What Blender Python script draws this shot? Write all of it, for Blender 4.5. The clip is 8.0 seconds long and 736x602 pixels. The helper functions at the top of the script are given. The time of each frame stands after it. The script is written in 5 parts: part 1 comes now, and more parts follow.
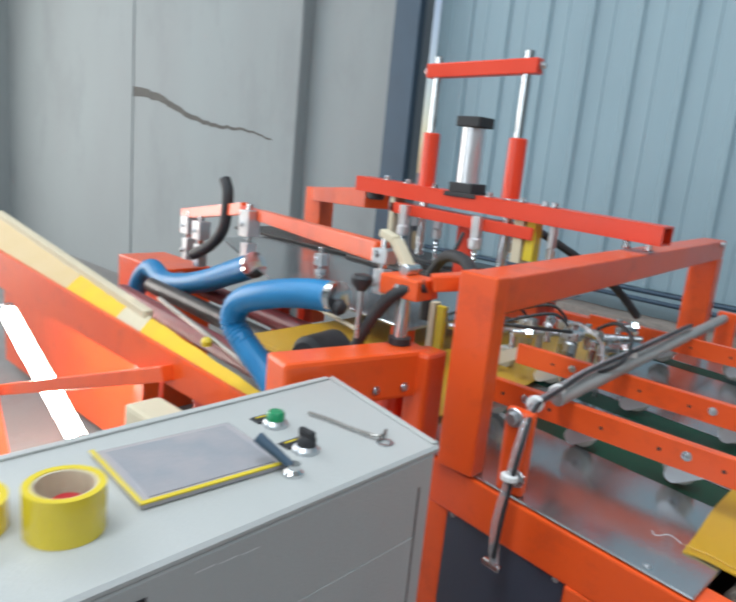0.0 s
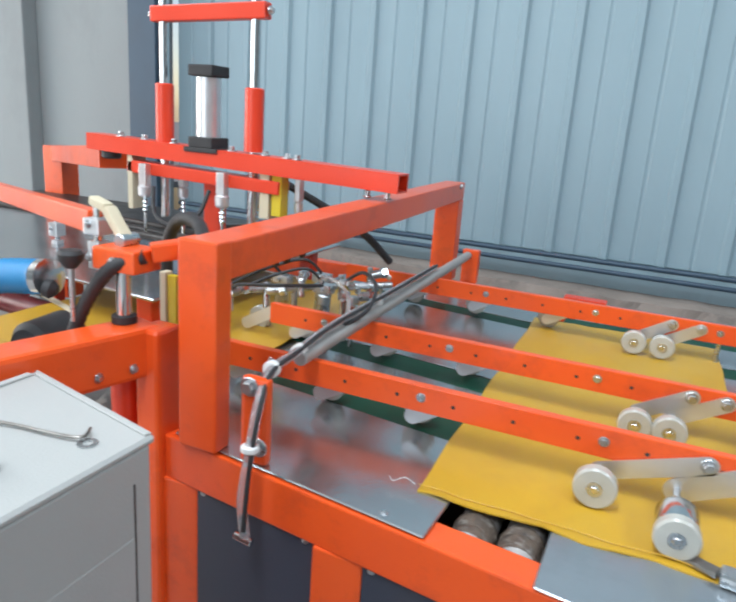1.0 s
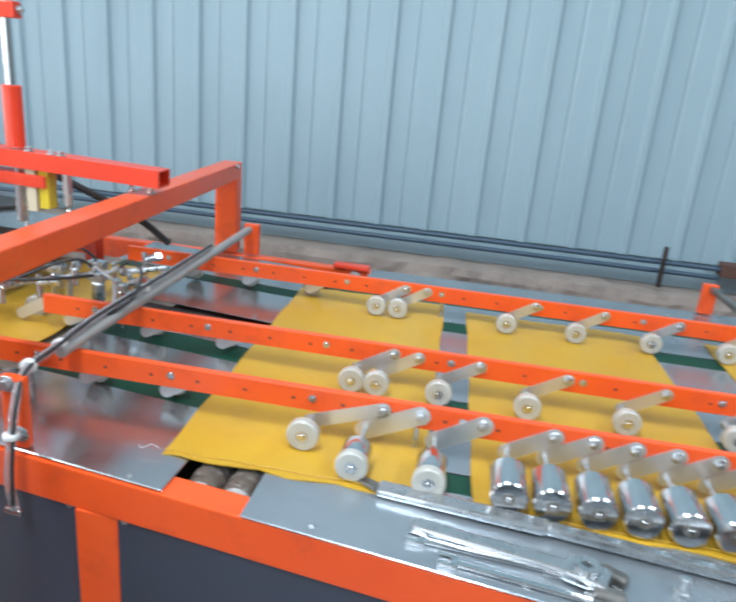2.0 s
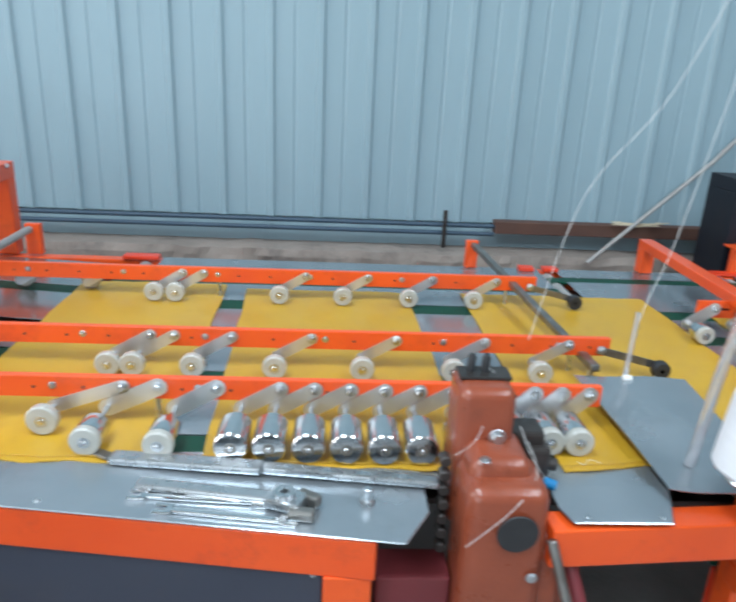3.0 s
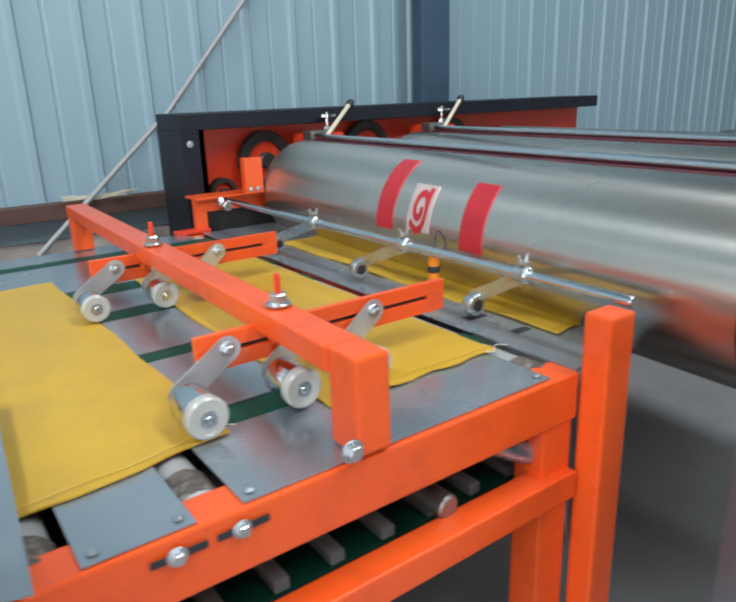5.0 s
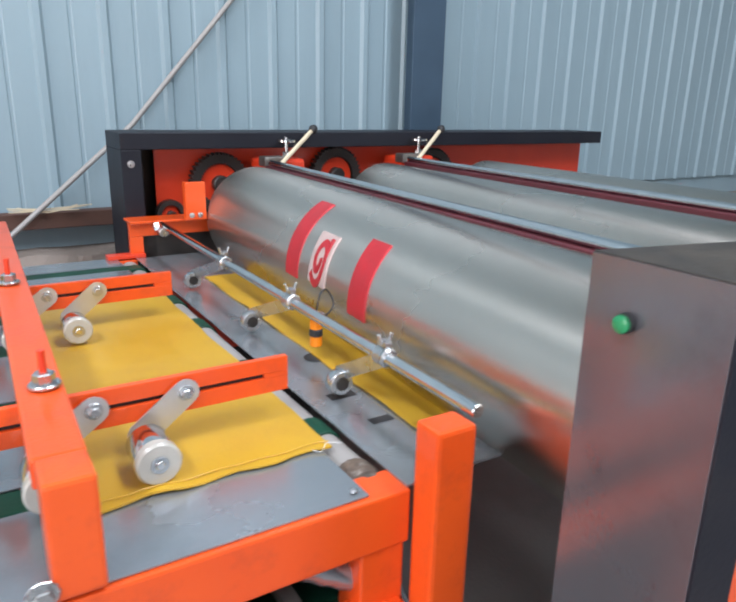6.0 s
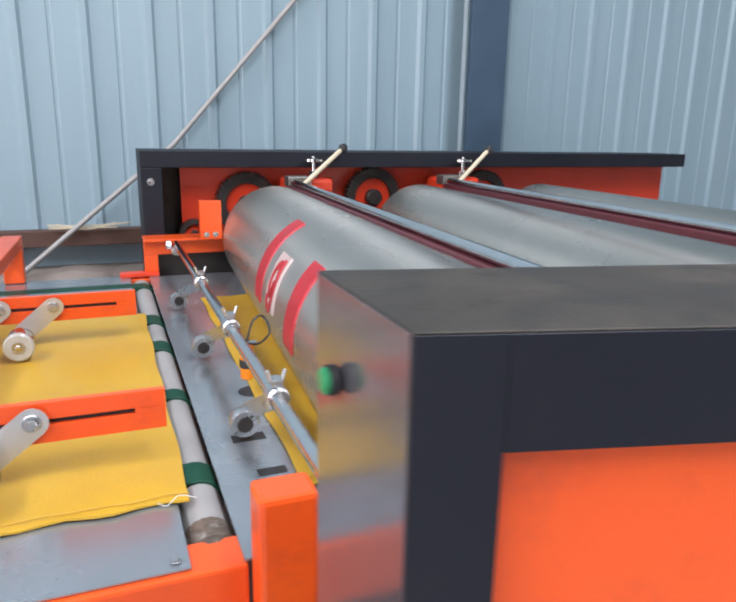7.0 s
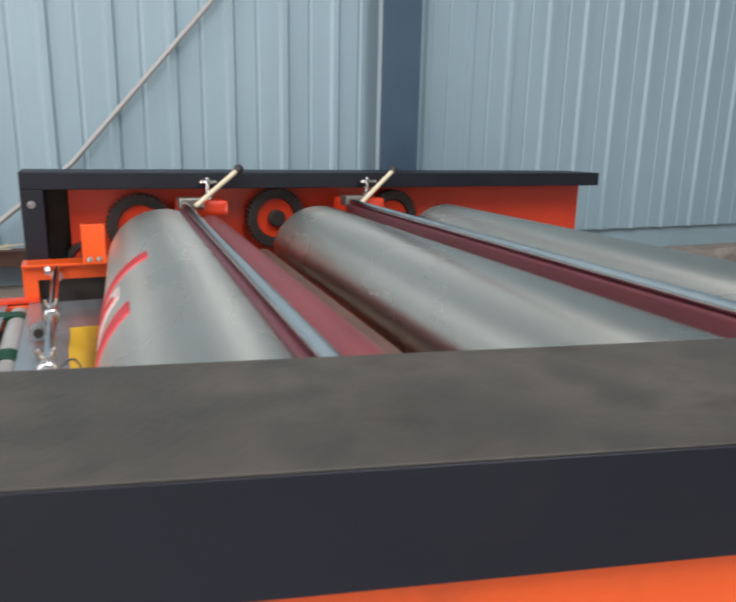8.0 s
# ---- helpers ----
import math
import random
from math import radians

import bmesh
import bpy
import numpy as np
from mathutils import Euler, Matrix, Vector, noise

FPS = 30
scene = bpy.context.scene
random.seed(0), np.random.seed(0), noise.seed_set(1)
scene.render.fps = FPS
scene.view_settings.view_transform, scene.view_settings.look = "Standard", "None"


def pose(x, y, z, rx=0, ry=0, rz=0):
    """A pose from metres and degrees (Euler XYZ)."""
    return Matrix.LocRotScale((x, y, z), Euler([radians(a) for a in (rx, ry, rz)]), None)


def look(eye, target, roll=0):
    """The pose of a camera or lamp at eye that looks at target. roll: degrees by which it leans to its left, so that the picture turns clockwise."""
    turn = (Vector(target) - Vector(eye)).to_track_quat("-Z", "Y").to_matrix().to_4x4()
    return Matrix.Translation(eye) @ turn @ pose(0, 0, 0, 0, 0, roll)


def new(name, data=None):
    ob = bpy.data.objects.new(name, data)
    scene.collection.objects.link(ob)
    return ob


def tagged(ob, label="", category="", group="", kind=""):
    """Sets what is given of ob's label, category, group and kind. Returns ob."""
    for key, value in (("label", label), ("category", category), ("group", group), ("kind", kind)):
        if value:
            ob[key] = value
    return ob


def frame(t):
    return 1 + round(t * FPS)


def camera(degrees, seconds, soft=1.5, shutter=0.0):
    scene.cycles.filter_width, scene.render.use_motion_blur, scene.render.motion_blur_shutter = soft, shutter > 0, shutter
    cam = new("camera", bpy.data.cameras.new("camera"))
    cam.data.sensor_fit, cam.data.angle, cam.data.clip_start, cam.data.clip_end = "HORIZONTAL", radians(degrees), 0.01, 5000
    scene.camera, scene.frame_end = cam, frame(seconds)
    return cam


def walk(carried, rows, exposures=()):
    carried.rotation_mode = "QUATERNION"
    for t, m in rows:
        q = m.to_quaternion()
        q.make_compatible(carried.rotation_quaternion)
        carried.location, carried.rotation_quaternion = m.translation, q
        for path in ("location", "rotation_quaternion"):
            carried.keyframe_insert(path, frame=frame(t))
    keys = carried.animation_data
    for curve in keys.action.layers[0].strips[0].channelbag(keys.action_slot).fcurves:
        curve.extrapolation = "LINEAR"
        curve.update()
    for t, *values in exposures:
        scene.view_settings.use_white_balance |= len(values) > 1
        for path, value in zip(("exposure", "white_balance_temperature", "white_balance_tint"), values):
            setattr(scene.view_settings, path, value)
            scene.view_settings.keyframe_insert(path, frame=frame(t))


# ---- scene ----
def eye(x, y, z, yaw, pitch, roll):
    """A camera pose: yaw clockwise from +y, pitch upwards, roll."""
    return pose(x, y, z, 90 + pitch, 0, -yaw) @ pose(0, 0, 0, 0, 0, roll)


cam = camera(58.35, 8.0, soft=2.2, shutter=0.35)
PATH = [
    (0.0, 0.000, 0.000, 1.378, -41.94, -12.41, 5.53),
    (0.5, -0.021, 0.098, 1.388, -30.92, -13.58, 3.94),
    (1.0, 0.055, 0.116, 1.396, -23.50, -15.11, 4.13),
    (1.5, 0.174, 0.083, 1.422, -20.73, -14.79, 2.13),
    (2.0, 0.303, -0.040, 1.566, -8.41, -18.59, 5.22),
    (2.2, 0.363, -0.066, 1.584, -5.91, -18.88, 4.87),
    (3.3, 0.735, -0.179, 1.625, 8.45, -19.88, 2.46),
    (3.5, 0.811, -0.190, 1.645, 12.37, -20.49, 2.23),
    (4.0, 1.022, 0.108, 1.493, 20.44, -19.11, -0.17),
    (4.2, 1.142, 0.215, 1.401, 24.37, -19.27, 0.14),
    (4.5, 1.304, 0.354, 1.311, 29.08, -18.98, -5.31),
    (5.0, 1.467, 0.295, 1.285, 35.51, -17.43, -1.94),
    (5.2, 1.534, 0.267, 1.295, 35.71, -17.22, -1.93),
    (6.3, 1.943, 0.269, 1.343, 30.69, -16.04, 1.80),
    (6.5, 2.000, 0.279, 1.334, 29.38, -15.75, 0.54),
    (7.0, 2.193, 0.268, 1.303, 21.79, -14.23, 1.04),
    (7.2, 2.273, 0.285, 1.292, 19.37, -14.07, -0.83),
    (7.5, 2.316, 0.267, 1.300, 20.52, -12.39, 0.68),
    (8.0, 2.450, 0.227, 1.349, 24.24, -13.50, 1.22),
]
walk(cam, [(t, eye(*row)) for t, *row in PATH], [
    (0.0, -0.55, 6500, 10), (0.5, -0.5, 6500, 10), (1.0, -0.25, 6500, 11), (1.5, -0.12, 6450, 11), (2.2, -0.08, 6300, 10), (3.5, -0.25, 6100, 8), (4.0, 0.05, 5900, 8),
    (4.5, -0.85, 5900, 10), (5.0, -0.1, 6500, 10), (6.4, 0.15, 6800, 21), (7.4, 0.2, 6900, 20), (8.0, 0.08, 7300, 18)])

# ---- world, sun, large lights and exposure ----
world = bpy.data.worlds.new("sky")
scene.world = world
world.use_nodes = True
wn = world.node_tree.nodes
sky = wn.new("ShaderNodeTexSky")
sky.sky_type, sky.sun_disc, sky.sun_elevation, sky.sun_rotation = "NISHITA", False, radians(48), radians(-14)
wn["Background"].inputs["Strength"].default_value = 0.12
world.node_tree.links.new(sky.outputs["Color"], wn["Background"].inputs["Color"])
sun = new("sun", bpy.data.lights.new("sun", "SUN"))
sun.data.energy, sun.data.angle, sun.data.color = 2.0, radians(0.5), (1.0, 0.95, 0.87)
sun.matrix_world = look((-2, 8, 10), (0, 0, 0))


def opening_light(name, at, target, sx, sy, power, color):
    """Daylight that enters by an opening of the hall."""
    lamp = bpy.data.lights.new(name, "AREA")
    lamp.shape, lamp.size, lamp.size_y, lamp.energy, lamp.color = "RECTANGLE", sx, sy, power, color
    ob = new(name, lamp)
    ob.matrix_world = look(at, target)
    return ob


SKYLIGHTS = [(-5.6, -1.2), (-0.6, -1.2), (3.6, -1.2)]
for sx, sy in SKYLIGHTS:
    opening_light("skylight_daylight", (sx, sy, 4.98), (sx, sy + 0.001, 0), 0.7, 4.6, 280, (0.80, 0.91, 1.0))
# fill for the front faces, from an assumed doorway behind the camera
opening_light("doorway_fill", (-2.6, -5.45, 1.9), (-2.6, 0, 1.9), 3.6, 3.4, 150, (0.86, 0.94, 1.0))
opening_light("gateway_daylight", (-8.97, -0.6, 1.9), (0, -0.6, 1.9), 4.2, 3.6, 420, (1.0, 0.97, 0.93))


# ---- materials ----
def material(name, base, rough=0.5, metal=0.0, second=None, scale=20.0, bump=0.05, mix=0.5, fine=180.0, coat=0.0, dirt=None, dirt_scale=3.0, stretch=(1, 1, 1), rough_var=0.12, dirt_amount=0.5):
    """A surface with grain at a fine and a coarse scale, optional stains, and a small relief."""
    m = bpy.data.materials.new(name)
    m.use_nodes = True
    nt = m.node_tree
    n, link = nt.nodes, nt.links.new
    bsdf = n["Principled BSDF"]
    bsdf.inputs["Metallic"].default_value = metal
    bsdf.inputs["Coat Weight"].default_value = coat
    bsdf.inputs["Coat Roughness"].default_value = 0.15
    coord = n.new("ShaderNodeTexCoord")
    mapping = n.new("ShaderNodeMapping")
    mapping.inputs["Scale"].default_value = stretch
    link(coord.outputs["Object"], mapping.inputs["Vector"])
    info = n.new("ShaderNodeObjectInfo")
    shift = n.new("ShaderNodeVectorMath")
    shift.operation = "ADD"
    link(mapping.outputs["Vector"], shift.inputs[0])
    link(info.outputs["Random"], shift.inputs[1])
    coarse = n.new("ShaderNodeTexNoise")
    coarse.inputs["Scale"].default_value, coarse.inputs["Detail"].default_value = scale, 5
    grain = n.new("ShaderNodeTexNoise")
    grain.inputs["Scale"].default_value, grain.inputs["Detail"].default_value = fine, 3
    for tex in (coarse, grain):
        link(shift.outputs["Vector"], tex.inputs["Vector"])
    ramp = n.new("ShaderNodeValToRGB")
    ramp.color_ramp.elements[0].position, ramp.color_ramp.elements[1].position = 0.5 - mix / 2, 0.5 + mix / 2
    second = second or tuple(c * 0.82 for c in base)
    ramp.color_ramp.elements[0].color = (*second, 1)
    ramp.color_ramp.elements[1].color = (*base, 1)
    link(coarse.outputs["Fac"], ramp.inputs["Fac"])
    color = ramp.outputs["Color"]
    if dirt:
        stain = n.new("ShaderNodeTexNoise")
        stain.inputs["Scale"].default_value, stain.inputs["Detail"].default_value = dirt_scale, 8
        stain.inputs["Roughness"].default_value = 0.7
        link(shift.outputs["Vector"], stain.inputs["Vector"])
        sr = n.new("ShaderNodeValToRGB")
        sr.color_ramp.elements[0].position, sr.color_ramp.elements[1].position = 0.52, 0.72
        sr.color_ramp.elements[1].color = (dirt_amount,) * 3 + (1,)
        link(stain.outputs["Fac"], sr.inputs["Fac"])
        mixer = n.new("ShaderNodeMix")
        mixer.data_type = "RGBA"
        link(sr.outputs["Color"], mixer.inputs["Factor"])
        link(color, mixer.inputs["A"])
        mixer.inputs["B"].default_value = (*dirt, 1)
        color = mixer.outputs["Result"]
    link(color, bsdf.inputs["Base Color"])
    rr = n.new("ShaderNodeMapRange")
    rr.inputs["To Min"].default_value, rr.inputs["To Max"].default_value = max(0.02, rough - rough_var), min(1, rough + rough_var)
    link(coarse.outputs["Fac"], rr.inputs["Value"])
    link(rr.outputs["Result"], bsdf.inputs["Roughness"])
    b = n.new("ShaderNodeBump")
    b.inputs["Strength"].default_value, b.inputs["Distance"].default_value = min(1.0, bump * 6), 0.002
    link(grain.outputs["Fac"], b.inputs["Height"])
    link(b.outputs["Normal"], bsdf.inputs["Normal"])
    return m


ORANGE = material("orange_paint", (0.88, 0.108, 0.014), 0.33, second=(0.78, 0.078, 0.012), scale=4, bump=0.03, coat=0.25, dirt=(0.40, 0.05, 0.02), dirt_scale=13, dirt_amount=0.4)
RED = material("red_orange_paint", (0.78, 0.055, 0.016), 0.36, second=(0.70, 0.045, 0.014), scale=7, bump=0.02, coat=0.2)
STEEL = material("galvanised_plate", (0.50, 0.53, 0.55), 0.19, 0.9, second=(0.38, 0.41, 0.43), scale=9, bump=0.015, dirt=(0.28, 0.29, 0.30), dirt_scale=4, dirt_amount=0.4)
PLATE = material("grey_galvanised_plate", (0.40, 0.44, 0.47), 0.24, 0.7, second=(0.33, 0.37, 0.40), scale=6, bump=0.012, dirt=(0.22, 0.24, 0.25), dirt_scale=5, dirt_amount=0.4)
CHROME = material("polished_steel", (0.72, 0.73, 0.74), 0.14, 1.0, second=(0.62, 0.63, 0.64), scale=30, bump=0.008, rough_var=0.06)
ALU = material("brushed_aluminium", (0.74, 0.75, 0.76), 0.38, 0.85, second=(0.68, 0.69, 0.70), scale=20, bump=0.01)
ZINC = material("zinc_plated_steel", (0.62, 0.64, 0.66), 0.28, 0.95, second=(0.5, 0.52, 0.53), scale=25, bump=0.01)
WORN = material("worn_bare_steel", (0.36, 0.35, 0.33), 0.4, 0.9, second=(0.22, 0.2, 0.18), scale=30, bump=0.03)
NAVY = material("navy_panel_paint", (0.012, 0.014, 0.021), 0.5, second=(0.009, 0.010, 0.016), scale=5, bump=0.02, dirt=(0.022, 0.02, 0.022), dirt_scale=6, dirt_amount=0.5)
SLATE = material("slate_blue_panel_paint", (0.048, 0.054, 0.078), 0.42, second=(0.041, 0.046, 0.067), scale=5, bump=0.02, dirt=(0.055, 0.052, 0.06), dirt_scale=6, dirt_amount=0.4)
NAVY.node_tree.nodes["Principled BSDF"].inputs["Specular IOR Level"].default_value = 0.3
HOODTOP = material("dusty_hood_paint", (0.058, 0.050, 0.041), 0.6, second=(0.034, 0.031, 0.028), scale=22, bump=0.05, dirt=(0.011, 0.010, 0.011), dirt_scale=11, dirt_amount=0.9, mix=0.25)
HOODTOP.node_tree.nodes["Principled BSDF"].inputs["Specular IOR Level"].default_value = 0.3
BLACK = material("black_rubber", (0.018, 0.018, 0.02), 0.55, second=(0.03, 0.03, 0.032), scale=20, bump=0.04)
DARK = material("dark_oily_steel", (0.035, 0.033, 0.032), 0.4, 0.4, second=(0.06, 0.05, 0.045), scale=18, bump=0.05)
GREEN = material("green_belt", (0.005, 0.062, 0.036), 0.5, second=(0.004, 0.046, 0.028), scale=12, bump=0.03)
GREEN.node_tree.nodes["Principled BSDF"].inputs["Specular IOR Level"].default_value = 0.25
SACK = material("yellow_woven_sack", (0.60, 0.355, 0.025), 0.36, second=(0.54, 0.30, 0.02), scale=5, bump=0.10, fine=420, coat=0.15, dirt=(0.42, 0.23, 0.03), dirt_scale=3.2, dirt_amount=0.5)
BLUE = material("blue_hose", (0.005, 0.20, 0.44), 0.42, second=(0.004, 0.16, 0.37), scale=20, bump=0.03)
WALLBLUE = material("pale_blue_sheet", (0.285, 0.395, 0.445), 0.42, second=(0.255, 0.36, 0.41), scale=1.3, bump=0.015, dirt=(0.215, 0.30, 0.345), dirt_scale=1.2, dirt_amount=0.5, stretch=(2.5, 2.5, 0.35))
PLASTER = material("grey_plaster", (0.30, 0.334, 0.338), 0.8, second=(0.265, 0.286, 0.29), scale=1.1, bump=0.10, fine=60, dirt=(0.21, 0.227, 0.23), dirt_scale=1.6, dirt_amount=0.6, stretch=(1, 1, 0.45))
CONCRETE = material("rough_concrete", (0.32, 0.27, 0.235), 0.9, second=(0.22, 0.185, 0.16), scale=5, bump=0.2, fine=45, dirt=(0.13, 0.115, 0.105), dirt_scale=6, dirt_amount=0.8)
FLOOR = material("concrete_floor", (0.27, 0.26, 0.25), 0.7, second=(0.21, 0.2, 0.195), scale=2, bump=0.12, fine=70, dirt=(0.13, 0.125, 0.12), dirt_scale=1.5)
CABINET = material("light_grey_cabinet_paint", (0.45, 0.455, 0.44), 0.45, second=(0.42, 0.425, 0.41), scale=4, bump=0.05, fine=320, dirt=(0.36, 0.365, 0.36), dirt_scale=5, dirt_amount=0.3)
BROWN = material("brown_hammered_paint", (0.29, 0.066, 0.03), 0.3, second=(0.225, 0.05, 0.023), scale=14, bump=0.06, fine=120, coat=0.35, dirt=(0.12, 0.035, 0.02), dirt_scale=12, dirt_amount=0.5)
YARN = material("white_yarn", (0.77, 0.775, 0.80), 0.85, second=(0.71, 0.715, 0.745), scale=8, bump=0.12, fine=90, stretch=(0.3, 0.3, 9))
TEAL = material("teal_plastic_core", (0.02, 0.16, 0.21), 0.4, second=(0.016, 0.13, 0.17))
ROLLER = material("ground_steel_cylinder", (0.64, 0.595, 0.54), 0.27, 1.0, second=(0.56, 0.52, 0.465), scale=3, bump=0.01, fine=500, dirt=(0.46, 0.43, 0.38), dirt_scale=3.5, dirt_amount=0.4, stretch=(1, 0.5, 1), rough_var=0.03)
rn, rl = ROLLER.node_tree.nodes, ROLLER.node_tree.links.new
grind = rn.new("ShaderNodeTangent")
grind.direction_type, grind.axis = "RADIAL", "Y"
rl(grind.outputs["Tangent"], rn["Principled BSDF"].inputs["Tangent"])
rn["Principled BSDF"].inputs["Anisotropic"].default_value = 0.88
rn["Principled BSDF"].inputs["Anisotropic Rotation"].default_value = 0.25
INKRED = material("red_printing_plate", (0.52, 0.02, 0.03), 0.42, second=(0.40, 0.016, 0.024), scale=18, bump=0.05, dirt=(0.30, 0.02, 0.025), dirt_scale=20)
MAROON = material("maroon_rubber_roll", (0.20, 0.035, 0.04), 0.42, second=(0.16, 0.028, 0.033), scale=6, bump=0.03)
BLADE = material("dark_maroon_strip", (0.11, 0.02, 0.028), 0.4, second=(0.08, 0.016, 0.022), scale=8, bump=0.04)
YELLOW = material("yellow_foam", (0.80, 0.52, 0.02), 0.7, second=(0.72, 0.44, 0.02), scale=12, bump=0.1)
TAPEYEL = material("yellow_packing_tape", (0.72, 0.55, 0.03), 0.22, second=(0.66, 0.49, 0.025), scale=10, bump=0.02, coat=0.4)
CREAM = material("cream_cardboard", (0.66, 0.58, 0.42), 0.8, second=(0.6, 0.52, 0.37), scale=10, bump=0.08)
WHITE = material("white_plastic", (0.78, 0.78, 0.76), 0.4, second=(0.72, 0.72, 0.7))
CLEAR = material("clear_tubing", (0.80, 0.80, 0.82), 0.12, second=(0.70, 0.70, 0.72), scale=40, coat=0.3)
CLEAR.node_tree.nodes["Principled BSDF"].inputs["Transmission Weight"].default_value = 0.75
WHEEL = material("clear_grey_polyurethane", (0.50, 0.49, 0.44), 0.22, second=(0.40, 0.39, 0.35), scale=22, bump=0.03, coat=0.4)
PALEROD = material("pale_weathered_rod", (0.40, 0.385, 0.37), 0.5, 0.2, second=(0.33, 0.315, 0.30), scale=14, bump=0.05)
GREENBTN = material("green_button_plastic", (0.01, 0.26, 0.10), 0.3, second=(0.008, 0.22, 0.085), coat=0.3)
RUSTY = material("rusty_brown_steel", (0.115, 0.055, 0.038), 0.7, second=(0.08, 0.04, 0.03), scale=12, bump=0.1)
BLUESTEEL = material("blue_steel_paint", (0.045, 0.085, 0.13), 0.5, second=(0.035, 0.065, 0.10), scale=6, bump=0.03)
CAPORANGE = material("orange_plastic_cap", (0.9, 0.25, 0.01), 0.35)
# emission that imitates the glare on a polished roller
GLAREBAR = bpy.data.materials.new("glowing_glare")
GLAREBAR.use_nodes = True
GLAREBAR.node_tree.nodes["Principled BSDF"].inputs["Emission Color"].default_value = (1.0, 0.93, 0.84, 1)
GLAREBAR.node_tree.nodes["Principled BSDF"].inputs["Emission Strength"].default_value = 34.0


# ---- builders ----
def put(name, bm, mat, parent=None, label="", at=None, smooth=False):
    me = bpy.data.meshes.new(name)
    if smooth:
        for f in bm.faces:
            f.smooth = True
    bm.to_mesh(me)
    bm.free()
    me.materials.append(mat)
    ob = new(name, me)
    if smooth:
        me.set_sharp_from_angle(angle=radians(38))
    origin = Vector(at) if at is not None else Vector((0, 0, 0))
    if parent is not None:
        root = parent
        while root.parent is not None:
            root = root.parent
        origin = root.location.copy()
        ob.parent = parent
    else:
        ob.location = origin
    me.transform(Matrix.Translation(-origin))
    if label:
        ob["label"] = label
    return ob


def thing(name, label, category, at, group="", kind=""):
    ob = new(name)
    ob.location = at
    ob.empty_display_size = 0.05
    return tagged(ob, label, category, group, kind)


def bevelled(bm, w, seg=2):
    if w > 0:
        bmesh.ops.bevel(bm, geom=bm.edges[:], offset=w, segments=seg, profile=0.6, affect="EDGES", clamp_overlap=True)


def box_bm(x0, x1, y0, y1, z0, z1, bev=0.003, m=None):
    bm = bmesh.new()
    bmesh.ops.create_cube(bm, size=1)
    for v in bm.verts:
        v.co = Vector(((x0 + x1) / 2 + v.co.x * (x1 - x0), (y0 + y1) / 2 + v.co.y * (y1 - y0), (z0 + z1) / 2 + v.co.z * (z1 - z0)))
    bevelled(bm, min(bev, abs(x1 - x0) * 0.4, abs(y1 - y0) * 0.4, abs(z1 - z0) * 0.4))
    if m is not None:
        bm.transform(m)
    return bm


def box(name, x0, x1, y0, y1, z0, z1, mat, parent=None, label="", bev=0.003, at=None, m=None):
    return put(name, box_bm(x0, x1, y0, y1, z0, z1, bev, m), mat, parent, label, at)


def frame_to(p0, p1):
    """A pose at p0 whose z axis runs to p1."""
    p0, p1 = Vector(p0), Vector(p1)
    return Matrix.Translation(p0) @ (p1 - p0).to_track_quat("Z", "Y").to_matrix().to_4x4()


def lathe_bm(profile, seg=24, m=None):
    """A turned shape about z: profile of (radius, height)."""
    bm = bmesh.new()
    rings = []
    for r, h in profile:
        if r <= 1e-6:
            rings.append([bm.verts.new((0, 0, h))])
        else:
            rings.append([bm.verts.new((r * math.cos(2 * math.pi * i / seg), r * math.sin(2 * math.pi * i / seg), h)) for i in range(seg)])
    for a, b in zip(rings, rings[1:]):
        for i in range(seg):
            j = (i + 1) % seg
            if len(a) == 1 and len(b) == 1:
                continue
            if len(a) == 1:
                bm.faces.new((a[0], b[j], b[i]))
            elif len(b) == 1:
                bm.faces.new((a[i], a[j], b[0]))
            else:
                bm.faces.new((a[i], a[j], b[j], b[i]))
    bmesh.ops.recalc_face_normals(bm, faces=bm.faces[:])
    if m is not None:
        bm.transform(m)
    return bm


def rod_bm(p0, p1, r, seg=16, r1=None, bev=None):
    length = (Vector(p1) - Vector(p0)).length
    r1 = r if r1 is None else r1
    e = min(r, r1) * 0.18 if bev is None else bev
    e = min(e, length * 0.3)
    return lathe_bm([(0, 0), (r - e, 0), (r, e), (r1, length - e), (r1 - e, length), (0, length)], seg, frame_to(p0, p1))


def rod(name, p0, p1, r, mat, parent=None, label="", seg=16, r1=None, at=None, bev=None):
    return put(name, rod_bm(p0, p1, r, seg, r1, bev), mat, parent, label, at, smooth=True)


def smooth_path(pts, steps=6):
    pts = [Vector(p) for p in pts]
    out = []
    for i in range(len(pts) - 1):
        a, b, c, d = pts[max(i - 1, 0)], pts[i], pts[i + 1], pts[min(i + 2, len(pts) - 1)]
        for k in range(steps):
            t = k / steps
            out.append(0.5 * ((2 * b) + (c - a) * t + (2 * a - 5 * b + 4 * c - d) * t * t + (3 * b - a - 3 * c + d) * t ** 3))
    out.append(pts[-1])
    return out


